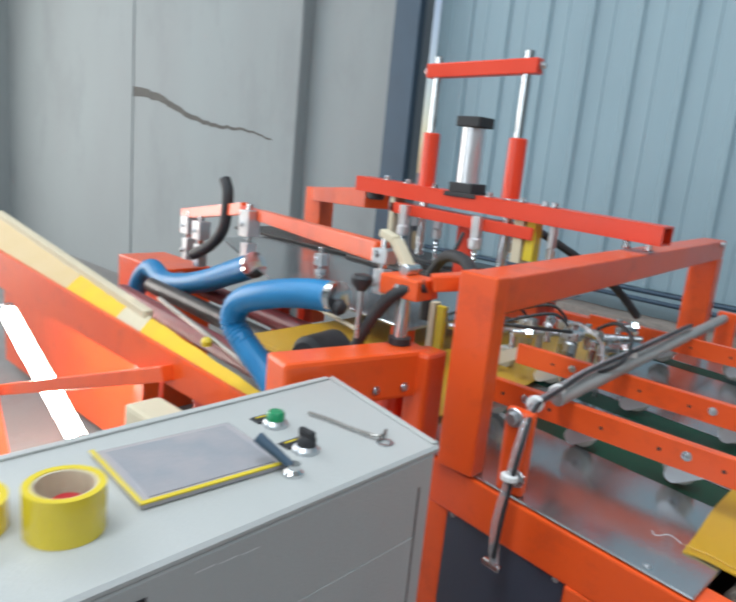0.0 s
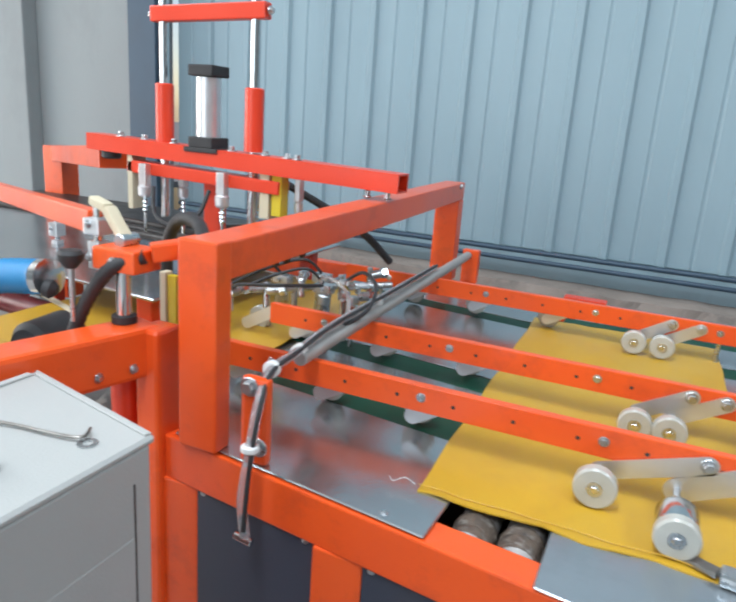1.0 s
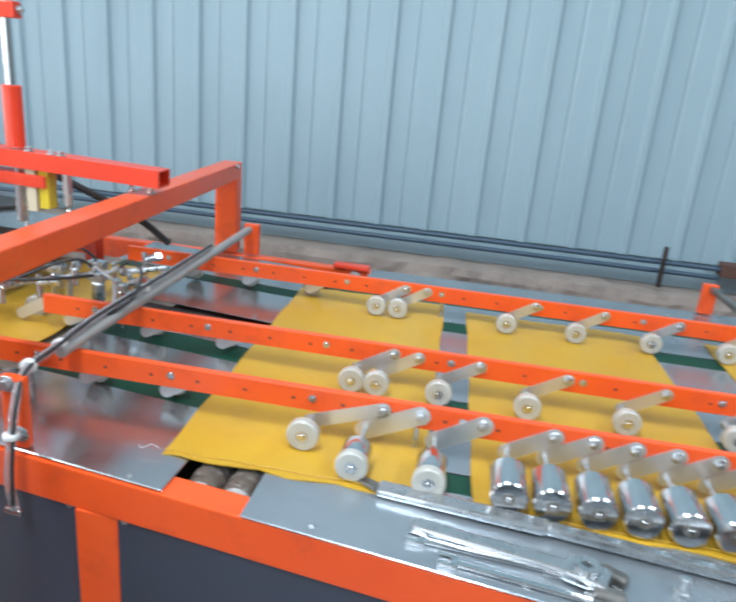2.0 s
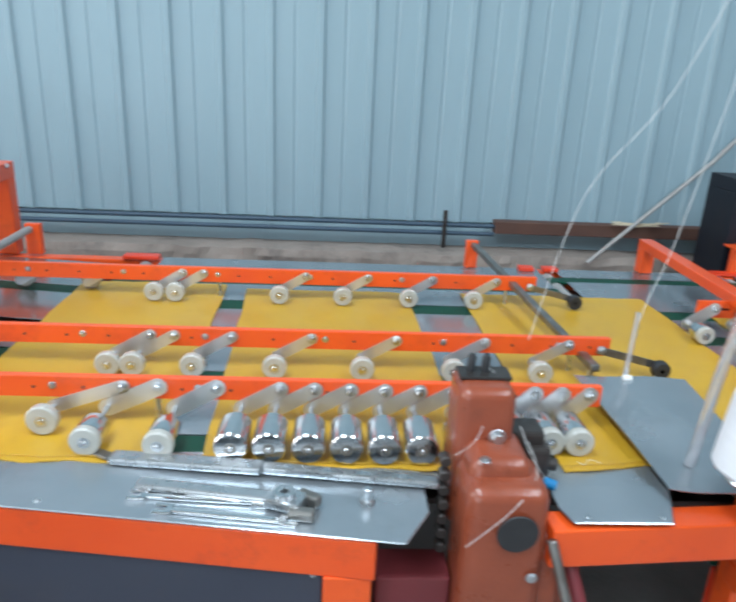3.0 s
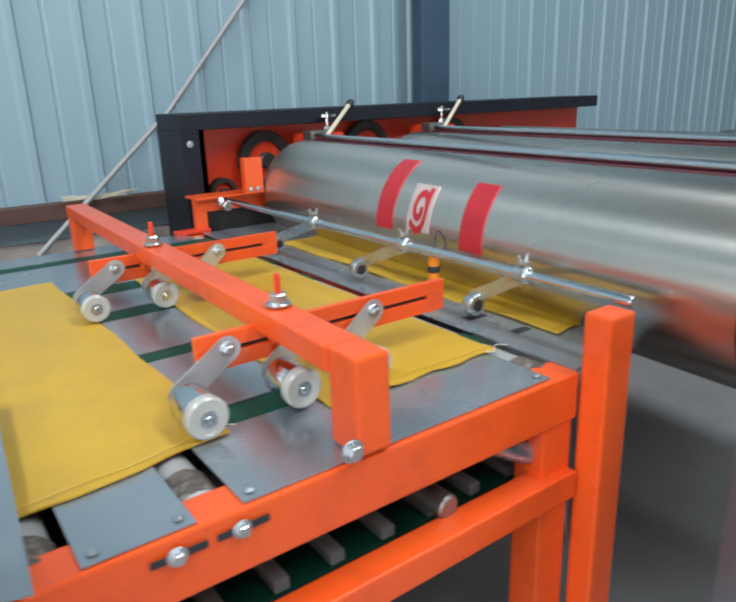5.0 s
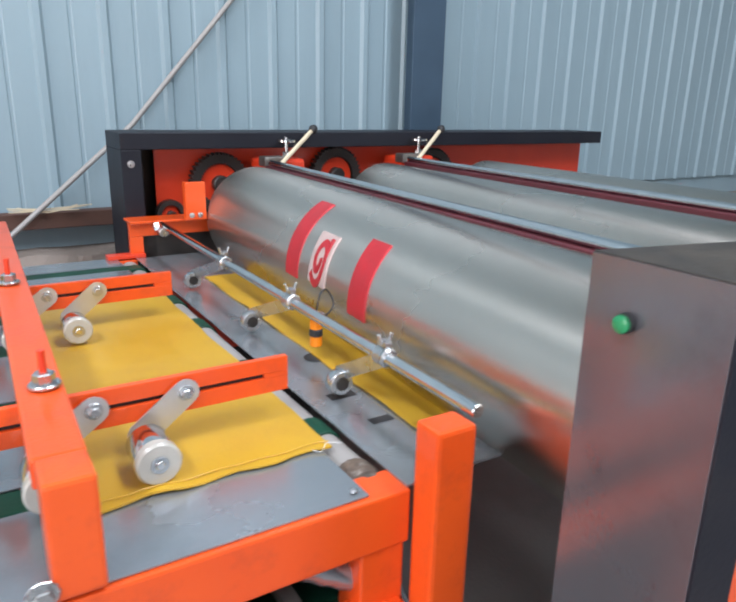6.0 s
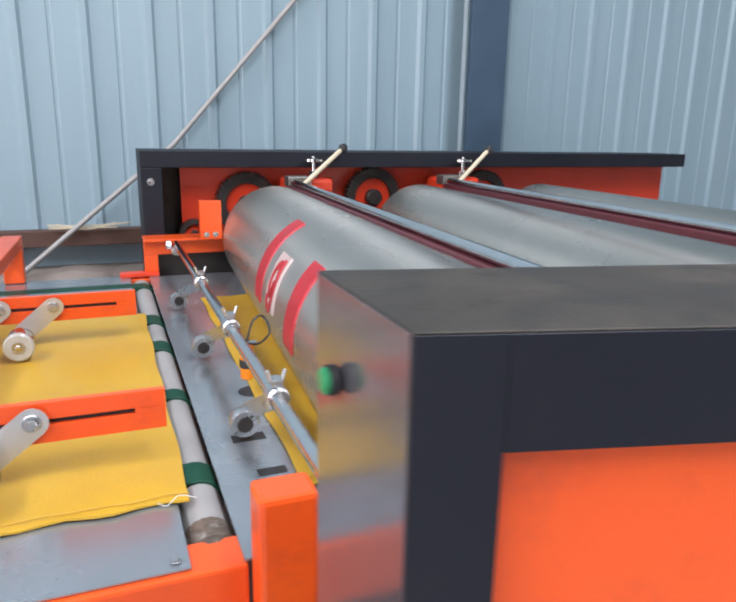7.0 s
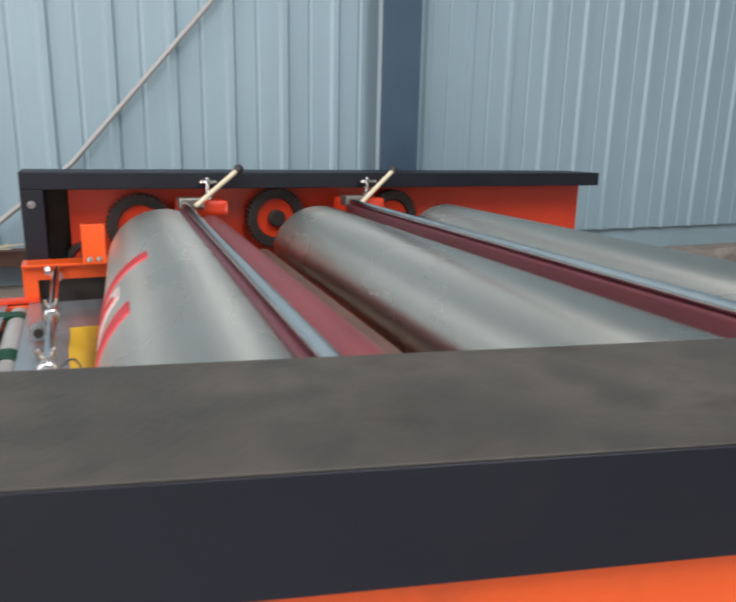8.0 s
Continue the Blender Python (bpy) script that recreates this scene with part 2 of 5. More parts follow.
def tube_bm(pts, r, seg=10, steps=6, rib=0.0, rib_pitch=2, curve=True):
    """A round tube swept along a smooth path; rib makes a corrugated hose."""
    path = smooth_path(pts, steps) if curve else [Vector(p) for p in pts]
    bm = bmesh.new()
    rings, normal = [], None
    for i, p in enumerate(path):
        d = (path[min(i + 1, len(path) - 1)] - path[max(i - 1, 0)]).normalized()
        if normal is None:
            normal = d.orthogonal().normalized()
        normal = (normal - d * normal.dot(d)).normalized()
        side = d.cross(normal)
        rad = r * (1 + (rib if i % rib_pitch == 0 else -rib))
        rings.append([bm.verts.new(p + (normal * math.cos(2 * math.pi * k / seg) + side * math.sin(2 * math.pi * k / seg)) * rad) for k in range(seg)])
    for a, b in zip(rings, rings[1:]):
        for k in range(seg):
            bm.faces.new((a[k], a[(k + 1) % seg], b[(k + 1) % seg], b[k]))
    bm.faces.new(list(reversed(rings[0])))
    bm.faces.new(rings[-1])
    bmesh.ops.recalc_face_normals(bm, faces=bm.faces[:])
    return bm


def tube(name, pts, r, mat, parent=None, label="", seg=10, steps=6, rib=0.0, at=None, curve=True):
    return put(name, tube_bm(pts, r, seg, steps, rib, 2, curve), mat, parent, label, at, smooth=True)


def slab_bm(corners, z0, z1, bev=0.002):
    """An upright prism over a plan of (x, y) corners."""
    bm = bmesh.new()
    low = [bm.verts.new((x, y, z0)) for x, y in corners]
    high = [bm.verts.new((x, y, z1)) for x, y in corners]
    n = len(corners)
    bm.faces.new(list(reversed(low)))
    bm.faces.new(high)
    for i in range(n):
        bm.faces.new((low[i], low[(i + 1) % n], high[(i + 1) % n], high[i]))
    bmesh.ops.recalc_face_normals(bm, faces=bm.faces[:])
    bevelled(bm, bev, 1)
    return bm


def slab(name, corners, z0, z1, mat, parent=None, label="", bev=0.002, at=None):
    return put(name, slab_bm(corners, z0, z1, bev), mat, parent, label, at)


def join(*bms):
    """One bmesh out of several pieces of the same part."""
    out = bmesh.new()
    for b in bms:
        me = bpy.data.meshes.new("piece")
        b.to_mesh(me)
        b.free()
        out.from_mesh(me)
        bpy.data.meshes.remove(me)
    return out


def hex_bm(p0, p1, r):
    return lathe_bm([(0, 0), (r, 0), (r, (Vector(p1) - Vector(p0)).length * 0.85), (r * 0.85, (Vector(p1) - Vector(p0)).length), (0, (Vector(p1) - Vector(p0)).length)], 6, frame_to(p0, p1))


def bolt(parent, p, d=(0, -1, 0), r=0.008, h=0.008, mat=None):
    p, d = Vector(p), Vector(d).normalized()
    washer = rod_bm(p, p + d * h * 0.25, r * 1.5, 12)
    return put("bolt", join(washer, hex_bm(p + d * h * 0.2, p + d * h, r)), mat or ZINC, parent, smooth=False)


def beam_bm(p0, p1, w, h, bev=0.004, wall=0.0):
    """A rectangular bar from p0 to p1, w wide and h high about its axis; wall > 0 leaves it hollow and open at the ends."""
    p0, p1 = Vector(p0), Vector(p1)
    d = (p1 - p0).normalized()
    up = Vector((0, 0, 1)) if abs(d.z) < 0.9 else Vector((0, 1, 0))
    side = d.cross(up).normalized()
    up = side.cross(d).normalized()
    m = Matrix((side, d, up)).transposed().to_4x4()
    m.translation = p0
    ln = (p1 - p0).length
    if wall <= 0:
        return box_bm(-w / 2, w / 2, 0, ln, -h / 2, h / 2, bev, m)
    t = wall
    return join(box_bm(-w / 2, w / 2, 0, ln, h / 2 - t, h / 2, 0.001, m), box_bm(-w / 2, w / 2, 0, ln, -h / 2, -h / 2 + t, 0.001, m),
                box_bm(-w / 2, -w / 2 + t, 0, ln, -h / 2 + t, h / 2 - t, 0, m), box_bm(w / 2 - t, w / 2, 0, ln, -h / 2 + t, h / 2 - t, 0, m))


def beam(name, p0, p1, w, h, mat, parent=None, label="", bev=0.004, at=None, wall=0.0):
    return put(name, beam_bm(p0, p1, w, h, bev, wall), mat, parent, label, at)


# ---- the hall ----
def structure(ob, label, category):
    return tagged(ob, label, category, "", "structure")


WALL_Y = 3.1
structure(box("floor", -9, 8, -5.5, 3.5, -0.12, 0, FLOOR, bev=0), "dusty grey concrete workshop floor", "floor")


def corrugated(name, x0, x1, y, z0, z1, pitch, mat):
    """Profiled wall sheet: flat pans between raised ribs with a thin groove beside each."""
    bm = bmesh.new()
    prof = []
    x = x0
    while x < x1:
        prof += [(x, 0.0), (x + pitch * 0.36, 0.0), (x + pitch * 0.38, 0.004), (x + pitch * 0.42, 0.004), (x + pitch * 0.44, 0.0), (x + pitch * 0.80, 0.0), (x + pitch * 0.85, -0.015), (x + pitch * 0.95, -0.015)]
        x += pitch
    prof.append((x1, 0.0))
    prof = [(min(px, x1), py) for px, py in prof]
    levels = [z0, z1]
    rows = []
    for z in levels:
        rows.append([bm.verts.new((px, y + py, z)) for px, py in prof] + [bm.verts.new((px, y + 0.05, z)) for px, py in (prof[-1], prof[0])])
    n = len(rows[0])
    for i in range(n):
        j = (i + 1) % n
        if (rows[0][i].co - rows[0][j].co).length > 1e-6:
            bm.faces.new((rows[0][i], rows[0][j], rows[1][j], rows[1][i]))
    bmesh.ops.recalc_face_normals(bm, faces=bm.faces[:])
    return put(name, bm, mat)


structure(corrugated("wall_north", -2.45, 8.0, WALL_Y, 0.9, 5.0, 0.232, WALLBLUE), "pale blue ribbed steel wall sheet", "wall")
def rubble_bm(x0, x1, y0, y1, z1):
    """A rough rendered wall base with a lumpy face and an uneven top edge."""
    bm = bmesh.new()
    line = [(y0, 0.0), (y0, z1 * 0.55)] + [(y0, z1 * (0.55 + 0.045 * k)) for k in range(1, 10)] + [(y0 + 0.012, z1), (y0 + 0.06, z1 + 0.004), (y1, z1)]
    n = 420
    rows = []
    for i in range(n + 1):
        x = x0 + (x1 - x0) * i / n
        row = []
        for y, z in line:
            k = 1.0 if z > 0.3 and y < y1 - 0.05 else 0.0
            lump = noise.noise((x * 5.5, z * 9, 1.0)) * 0.022 + noise.noise((x * 17, z * 21, 7.0)) * 0.010
            row.append(bm.verts.new((x, y + k * lump, z + k * 0.014 * noise.noise((x * 7, y * 9, 3.0)))))
        rows.append(row)
    for a, b in zip(rows, rows[1:]):
        for j in range(len(line) - 1):
            bm.faces.new((a[j], b[j], b[j + 1], a[j + 1]))
    bmesh.ops.recalc_face_normals(bm, faces=bm.faces[:])
    return bm


structure(put("wall_dado", rubble_bm(-2.45, 8.0, WALL_Y - 0.16, WALL_Y + 0.1, 0.77), CONCRETE), "rough lumpy stained concrete wall base", "wall")
structure(box("wall_dado_back", -2.45, 8.0, WALL_Y + 0.02, WALL_Y + 0.1, 0.77, 0.9, WALLBLUE, bev=0.004), "pale blue strip under the wall sheet", "wall")
structure(box("wall_west", -9, -2.66, WALL_Y, WALL_Y + 0.2, 0, 5.0, PLASTER, bev=0), "stained grey plaster wall with a crack", "wall")
structure(put("wall_end", join(box_bm(-9.2, -9, -5.5, -2.7, 0, 5.0, 0), box_bm(-9.2, -9, 1.5, WALL_Y + 0.2, 0, 5.0, 0), box_bm(-9.2, -9, -2.7, 1.5, 3.7, 5.0, 0)), PLASTER), "grey plaster wall with an open gateway", "wall")
structure(box("ground", -60, -9, -60, 60, -0.14, -0.02, FLOOR, bev=0), "bare concrete yard outside the gateway", "ground")
structure(box("ground_south", -9, 60, -60, -5.7, -0.14, -0.02, FLOOR, bev=0), "bare concrete yard outside the doorway", "ground")
structure(box("wall_east", 8.0, 8.2, -5.5, WALL_Y + 0.2, 0, 5.0, PLASTER, bev=0), "plain grey plaster wall", "wall")
# south wall out of view; its doorway is assumed, for the fill lamp
structure(box("wall_south_a", -9, -4.4, -5.7, -5.5, 0, 5.0, PLASTER, bev=0), "plain grey plaster wall", "wall")
structure(box("wall_south_b", -0.8, 8.0, -5.7, -5.5, 0, 5.0, PLASTER, bev=0), "plain grey plaster wall", "wall")
structure(box("wall_south_c", -4.4, -0.8, -5.7, -5.5, 3.6, 5.0, PLASTER, bev=0), "plaster wall over the doorway", "wall")
xs = [-9.0] + [v for sx, sy in SKYLIGHTS for v in (sx - 0.38, sx + 0.38)] + [8.0]
roof = [box_bm(a, b, -5.5, WALL_Y + 0.2, 5.0, 5.08, 0) for a, b in zip(xs[::2], xs[1::2])]
for sx, sy in SKYLIGHTS:
    roof += [box_bm(sx - 0.38, sx + 0.38, -5.5, -3.5, 5.0, 5.08, 0), box_bm(sx - 0.38, sx + 0.38, 1.1, WALL_Y + 0.2, 5.0, 5.08, 0)]
# unseen opaque sheets added to keep the sun out of the roof openings
for sx, sy in SKYLIGHTS:
    structure(box("skylight", sx - 0.38, sx + 0.38, -3.5, 1.1, 5.02, 5.05, WHITE, bev=0), "opaque white sheet that blocks the sun at the skylight", "skylight")
structure(put("ceiling", join(*roof), WHITE), "pale sheet roof with skylight openings", "ceiling")
# steel column in the corner and the plaster pilaster
col = thing("steel_column", "dark blue painted steel I-column against the wall", "column", (-2.55, 3.06, 0))
box("flange", -2.64, -2.46, 2.93, 2.945, 0, 5.0, BLUESTEEL, col)
box("web", -2.56, -2.54, 2.945, 3.08, 0, 5.0, BLUESTEEL, col)
col = thing("steel_column", "dark blue steel I-column at the end of the wall", "column", (3.79, 3.06, 0))
box("flange", 3.70, 3.88, 2.90, 2.915, 0, 5.0, BLUESTEEL, col)
box("web", 3.78, 3.80, 2.915, 3.07, 0, 5.0, BLUESTEEL, col)
structure(box("pilaster", -3.75, -3.5, WALL_Y - 0.1, WALL_Y, 0, 5.0, PLASTER, bev=0.01), "grey plaster pilaster on the wall", "pilaster")
# pipes and bars along the wall
for z, mat, lab in ((0.895, BLUESTEEL, "dark blue pipe along the wall"), (0.855, BLUESTEEL, "dark blue pipe along the wall")):
    p = thing("wall_pipe", lab, "pipe", (0, WALL_Y - 0.06, z), "pipes along the wall")
    rod("pipe", (-2.4, WALL_Y - 0.06, z), (1.42, WALL_Y - 0.06, z), 0.011, mat, p)
p = thing("wall_bar", "rusty brown angle bar along the wall", "bar", (2.2, WALL_Y - 0.06, 0.9))
box("bar", 1.42, 3.7, WALL_Y - 0.09, WALL_Y - 0.02, 0.865, 0.925, RUSTY, p)

# ---- the sack table: frame, plates, belts ----
Z = 0.85


def front(x):
    """Front face of the first table, which stands a little askew."""
    return 0.94 - 0.127 * (x + 0.66)


table = thing("conveyor_table", "orange steel conveyor table with grey plates and green belts", "conveyor", (0.0, 1.6, 0))
beam("front_beam", (-0.67, front(-0.67) + 0.03, Z - 0.045), (0.716, front(0.716) + 0.03, Z - 0.045), 0.06, 0.082, ORANGE, table)
beam("back_beam", (-2.6, 2.45, Z - 0.045), (2.31, 2.45, Z - 0.045), 0.05, 0.08, ORANGE, table)
beam("front_beam", (1.03, 0.835, Z - 0.05), (1.47, 0.865, Z - 0.05), 0.06, 0.08, ORANGE, table)
beam("front_beam", (1.465, 0.93, Z - 0.045), (2.31, 0.925, Z - 0.045), 0.06, 0.082, ORANGE, table)
for x in (-0.64, -0.305, 0.665):
    beam("leg", (x, front(x) + 0.03, 0), (x, front(x) + 0.03, Z - 0.085), 0.085, 0.06, ORANGE, table)
for x in (1.50, 2.27):
    beam("leg", (x, 0.93, 0), (x, 0.93, Z - 0.085), 0.07, 0.06, ORANGE, table)
for x in (-0.64, 0.6, 1.5, 2.27):
    beam("leg", (x, 2.44, 0), (x, 2.44, Z - 0.085), 0.07, 0.06, ORANGE, table)
for a, b in ((-0.60, -0.352), (-0.262, 0.62)):
    pan = slab_bm([(a, front(a) + 0.006), (b, front(b) + 0.006), (b, front(b) + 0.012), (a, front(a) + 0.012)], 0.12, Z - 0.072, 0.001)
    pnl = put("side_panel", pan, SLATE, table, "dark navy sheet side panel")
    for x, z in ((a + 0.015, Z - 0.09), (b - 0.015, Z - 0.09)):
        bolt(pnl, (x, front(x) + 0.006, z), r=0.004, h=0.004)
# plates between the belts


def plate(x0, x1, y0, y1, mat=PLATE, z=Z, group=table):
    return box("plate", x0, x1, y0, y1, z - 0.003, z, mat, group, bev=0.001)


def askew(y, x):
    """Edges of the first table's plates and belts run parallel to its front."""
    return y - 0.13 * (x + 0.3)


slab("plate", [(-0.655, front(-0.655) + 0.008), (-0.17, front(-0.17) + 0.004), (-0.165, 0.985), (-0.18, askew(1.19, -0.18)), (-0.95, askew(1.19, -0.95)), (-0.95, 1.04), (-0.655, 1.0)], Z - 0.002, Z + 0.002, STEEL, table)
for y0, y1 in ((1.292, 1.445), (1.542, 1.68), (1.75, 1.998), (2.077, 2.36)):
    slab("plate", [(-0.98, askew(y0, -0.98)), (-0.2, askew(y0, -0.2)), (-0.2, askew(y1, -0.2)), (-0.98, askew(y1, -0.98))], Z - 0.003, Z, STEEL, table, bev=0.001)
for y0, y1, mat, dz in ((1.195, 1.288, GREEN, 0.001), (1.449, 1.538, GREEN, 0.001), (2.002, 2.073, GREEN, 0.001), (1.684, 1.746, DARK, 0.012)):
    slab("belt", [(-0.95, askew(y0, -0.95)), (-0.12, askew(y0, -0.12)), (-0.12, askew(y1, -0.12)), (-0.95, askew(y1, -0.95))], Z - 0.012 - dz, Z - dz, mat, table, bev=0.001)
slab("plate", [(-0.015, front(-0.015) - 0.003), (0.762, front(0.762) - 0.003), (0.812, 0.842), (0.812, 1.03), (-0.015, 1.03)], Z - 0.002, Z + 0.002, PLATE, table)
for y0, y1 in ((1.10, 1.35), (1.415, 1.88), (1.97, 2.14), (2.2, 2.46)):
    plate(-0.02 if y0 < 2.1 else -0.06, 1.47, y0, y1)
plate(0.812, 1.47, 0.93, 1.03)
for y0, y1 in ((1.03, 1.10), (1.35, 1.415), (1.88, 1.97), (2.14, 2.20)):
    box("belt", -0.17, 1.48, y0 + 0.003, y1 - 0.003, Z - 0.012, Z - 0.001, GREEN, table)
slab("plate", [(1.055, 0.86), (1.07, 0.815), (1.255, 0.815), (1.30, 0.93), (1.055, 0.93)], Z - 0.001, Z + 0.003, PLATE, table)
for y0, y1 in ((0.905, 1.085), (1.148, 1.39), (1.44, 1.67), (1.742, 1.885), (1.97, 2.285), (2.35, 2.46)):
    plate(1.545, 1.665 if y0 < 1 else 2.25, y0, y1)
plate(1.72, 2.25, 0.905, 1.085)
for y0, y1 in ((1.085, 1.148), (1.39, 1.44), (1.67, 1.742), (1.885, 1.97), (2.285, 2.35)):
    box("belt", 1.505, 2.28, y0 + 0.003, y1 - 0.003, Z - 0.012, Z - 0.001, GREEN, table)
for x, y0 in ((-0.12, 0.93), (-0.05, 0.93), (1.505, 0.94), (1.69, 0.96), (2.28, 0.94)):
    rod("belt_roller", (x, y0, Z - 0.035), (x, 2.42, Z - 0.035), 0.03, PALEROD, table, "dull grey belt roller", seg=20)
for x in (1.505, 2.28):
    for y0, y1 in ((1.085, 1.148), (1.39, 1.44), (1.67, 1.742), (1.885, 1.97), (2.285, 2.35)):
        rod("belt_wrap", (x, y0 + 0.003, Z - 0.035), (x, y1 - 0.003, Z - 0.035), 0.0345, GREEN, table, seg=20, bev=0.001)
WOUND = material("oily_string_winding", (0.16, 0.115, 0.085), 0.55, second=(0.05, 0.04, 0.035), scale=45, bump=0.3, fine=140, dirt=(0.42, 0.40, 0.36), dirt_scale=60, dirt_amount=0.6)
for x, y0 in ((-0.12, 0.931), (-0.05, 0.931), (1.505, 0.941), (1.69, 0.961), (2.28, 0.941)):
    rng = random.Random(int(x * 100))
    lumps = [(0.012, 0), (0.026, 0.002)] + [(0.0315 + rng.uniform(0, 0.0035), 0.006 + 0.0055 * k) for k in range(10)] + [(0.0302, 0.066)]
    put("string_winding", lathe_bm(lumps, 18, frame_to((x, y0, Z - 0.036), (x, 2.4, Z - 0.036))), WOUND, table, "oily string wound on the roller end", smooth=True)
    rod("shaft_end", (x, y0 - 0.02, Z - 0.035), (x, y0 + 0.004, Z - 0.035), 0.011, CHROME, table, "bright shaft end", seg=14)
box("under_tray", -0.66, 2.3, 0.99, 2.42, Z - 0.09, Z - 0.075, DARK, table)

# rails over the table
def rail(x0, x1, y, slots=()):
    r = thing("rail", "orange flat steel rail over the table", "rail", ((x0 + x1) / 2, y, 0.93), "rails over the table")
    box("bar", x0, x1, y - 0.009, y + 0.009, 0.906, 0.956, ORANGE, r, bev=0.002)
    x = x0 + 0.1
    while x < x1 - 0.05:
        put("hole", rod_bm((x, y - 0.0095, 0.93), (x, y - 0.0088, 0.93), 0.0036, 10), BLACK, r)
        x += 0.105
    for k in range(int((x1 - x0 - 0.2) / 0.31) + 1):
        bolt(r, (x0 + 0.15 + 0.31 * k, y - 0.009, 0.934), (0, -1, 0), 0.006, 0.004)
    for x in (x0 + 0.12, (x0 + x1) / 2, x1 - 0.1):
        rod("stay", (x, y + 0.006, Z), (x, y + 0.006, 0.912), 0.006, ZINC, r, seg=8)
    return r


rail(-0.74, 1.235, 1.16)
rail(-0.78, 1.37, 1.45)
rail(-0.84, 1.325, 1.99)


def slot_rail(x0, x1, y):
    r = thing("rail", "short orange slotted rail over the table", "rail", ((x0 + x1) / 2, y, 0.93), "slotted rails")
    a, b = x0 + 0.03, x1 - 0.04
    m = join(box_bm(x0, x1, y - 0.006, y + 0.006, 0.9365, 0.960, 0.001), box_bm(x0, x1, y - 0.006, y + 0.006, 0.904, 0.929, 0.001), box_bm(x0, a, y - 0.006, y + 0.006, 0.929, 0.9365, 0), box_bm(b, x1, y - 0.006, y + 0.006, 0.929, 0.9365, 0))
    put("bar", m, ORANGE, r)
    # added black strip that stands for the shade inside the slot
    put("slide_strip", box_bm(a, b, y + 0.001, y + 0.004, 0.929, 0.9365, 0), BLACK, r, "black strip that keeps the slot dark")
    put("hanger_lug", box_bm(1.893, 1.927, y - 0.014, y + 0.014, 0.925, 0.949, 0.002), ORANGE, r)
    return r


slot_rail(1.775, 2.25, 1.16)
slot_rail(1.785, 2.24, 1.775)

# ---- gantry frames ----
gantry = thing("gantry_frame", "orange square-tube gantry frame over the table", "frame", (-0.57, 1.6, Z))
S = 0.088
box("post", -0.623, -0.548, 0.918, 0.958, Z + 0.002, 1.205, ORANGE, gantry, bev=0.004)
beam("post", (-0.667, 2.46, Z + 0.002), (-0.667, 2.46, 1.147), S, 0.06, ORANGE, gantry)
beam("top_beam", (-0.586, 0.956, 1.172), (-0.664, 2.50, 1.178), 0.073, 0.062, ORANGE, gantry)
gantry2 = thing("gantry_frame", "orange square-tube gantry frame by the infeed", "frame", (-2.62, 1.6, Z))
beam("post", (-2.63, 2.46, 0.45), (-2.63, 2.46, 1.185), 0.12, 0.1, ORANGE, gantry2)
beam("top_beam", (-2.63, 2.46, 1.15), (-1.55, 1.72, 1.235), 0.09, 0.07, ORANGE, gantry2)

gate = thing("gate_frame", "low orange steel gate frame across the table", "frame", (1.9, 1.7, Z))
box("post", 1.872, 1.924, 0.893, 0.955, Z + 0.002, 0.985, ORANGE, gate, bev=0.005)
beam("post", (1.925, 2.455, Z + 0.002), (1.925, 2.455, 0.953), 0.055, 0.05, ORANGE, gate)
beam("top_beam", (1.896, 0.953, 0.967), (1.925, 2.48, 0.971), 0.056, 0.036, ORANGE, gate)


# ---- control cabinet ----
cab = thing("control_cabinet", "light grey sheet-steel control cabinet with buttons and screen", "cabinet", (-0.6, 0.0, 0))
slab("body", [(-0.731, -0.9), (-0.462, -0.9), (-0.462, 0.678), (-0.731, 0.742)], 0, 1.003, CABINET, cab, bev=0.004)
slab("top", [(-0.735, -0.903), (-0.458, -0.903), (-0.458, 0.682), (-0.735, 0.747)], 1.003, 1.015, CABINET, cab, bev=0.004)
box("rim", -0.733, -0.722, -0.9, 0.728, 1.015, 1.0185, CABINET, cab, bev=0.0015)
slab("rim", [(-0.722, 0.730), (-0.464, 0.670), (-0.461, 0.679), (-0.733, 0.743)], 1.015, 1.018, CABINET, cab, bev=0.001)
door = box("door", -0.4621, -0.4608, -0.30, 0.647, 0.08, 0.89, CABINET, cab, bev=0.0004)
box("door_gap", -0.4622, -0.4612, 0.6478, 0.6502, 0.08, 0.962, DARK, cab, bev=0)
box("vent", -0.4625, -0.4604, 0.12, 0.262, 0.90, 0.984, BLACK, cab, "black louvred vent", bev=0.0004)
for k in range(5):
    box("louvre", -0.4612, -0.4594, 0.128, 0.254, 0.906 + 0.015 * k, 0.911 + 0.015 * k, DARK, cab, bev=0.0005)
for k in range(3):
    box("scratch", -0.4621, -0.4617, 0.312 + 0.026 * k, 0.334 + 0.026 * k, 0.985 - 0.0015 * k, 0.9857 - 0.0015 * k, WHITE, cab, bev=0)


def turn(x, y, deg):
    return Matrix.Translation((x, y, 0)) @ Matrix.Rotation(radians(deg), 4, "Z")


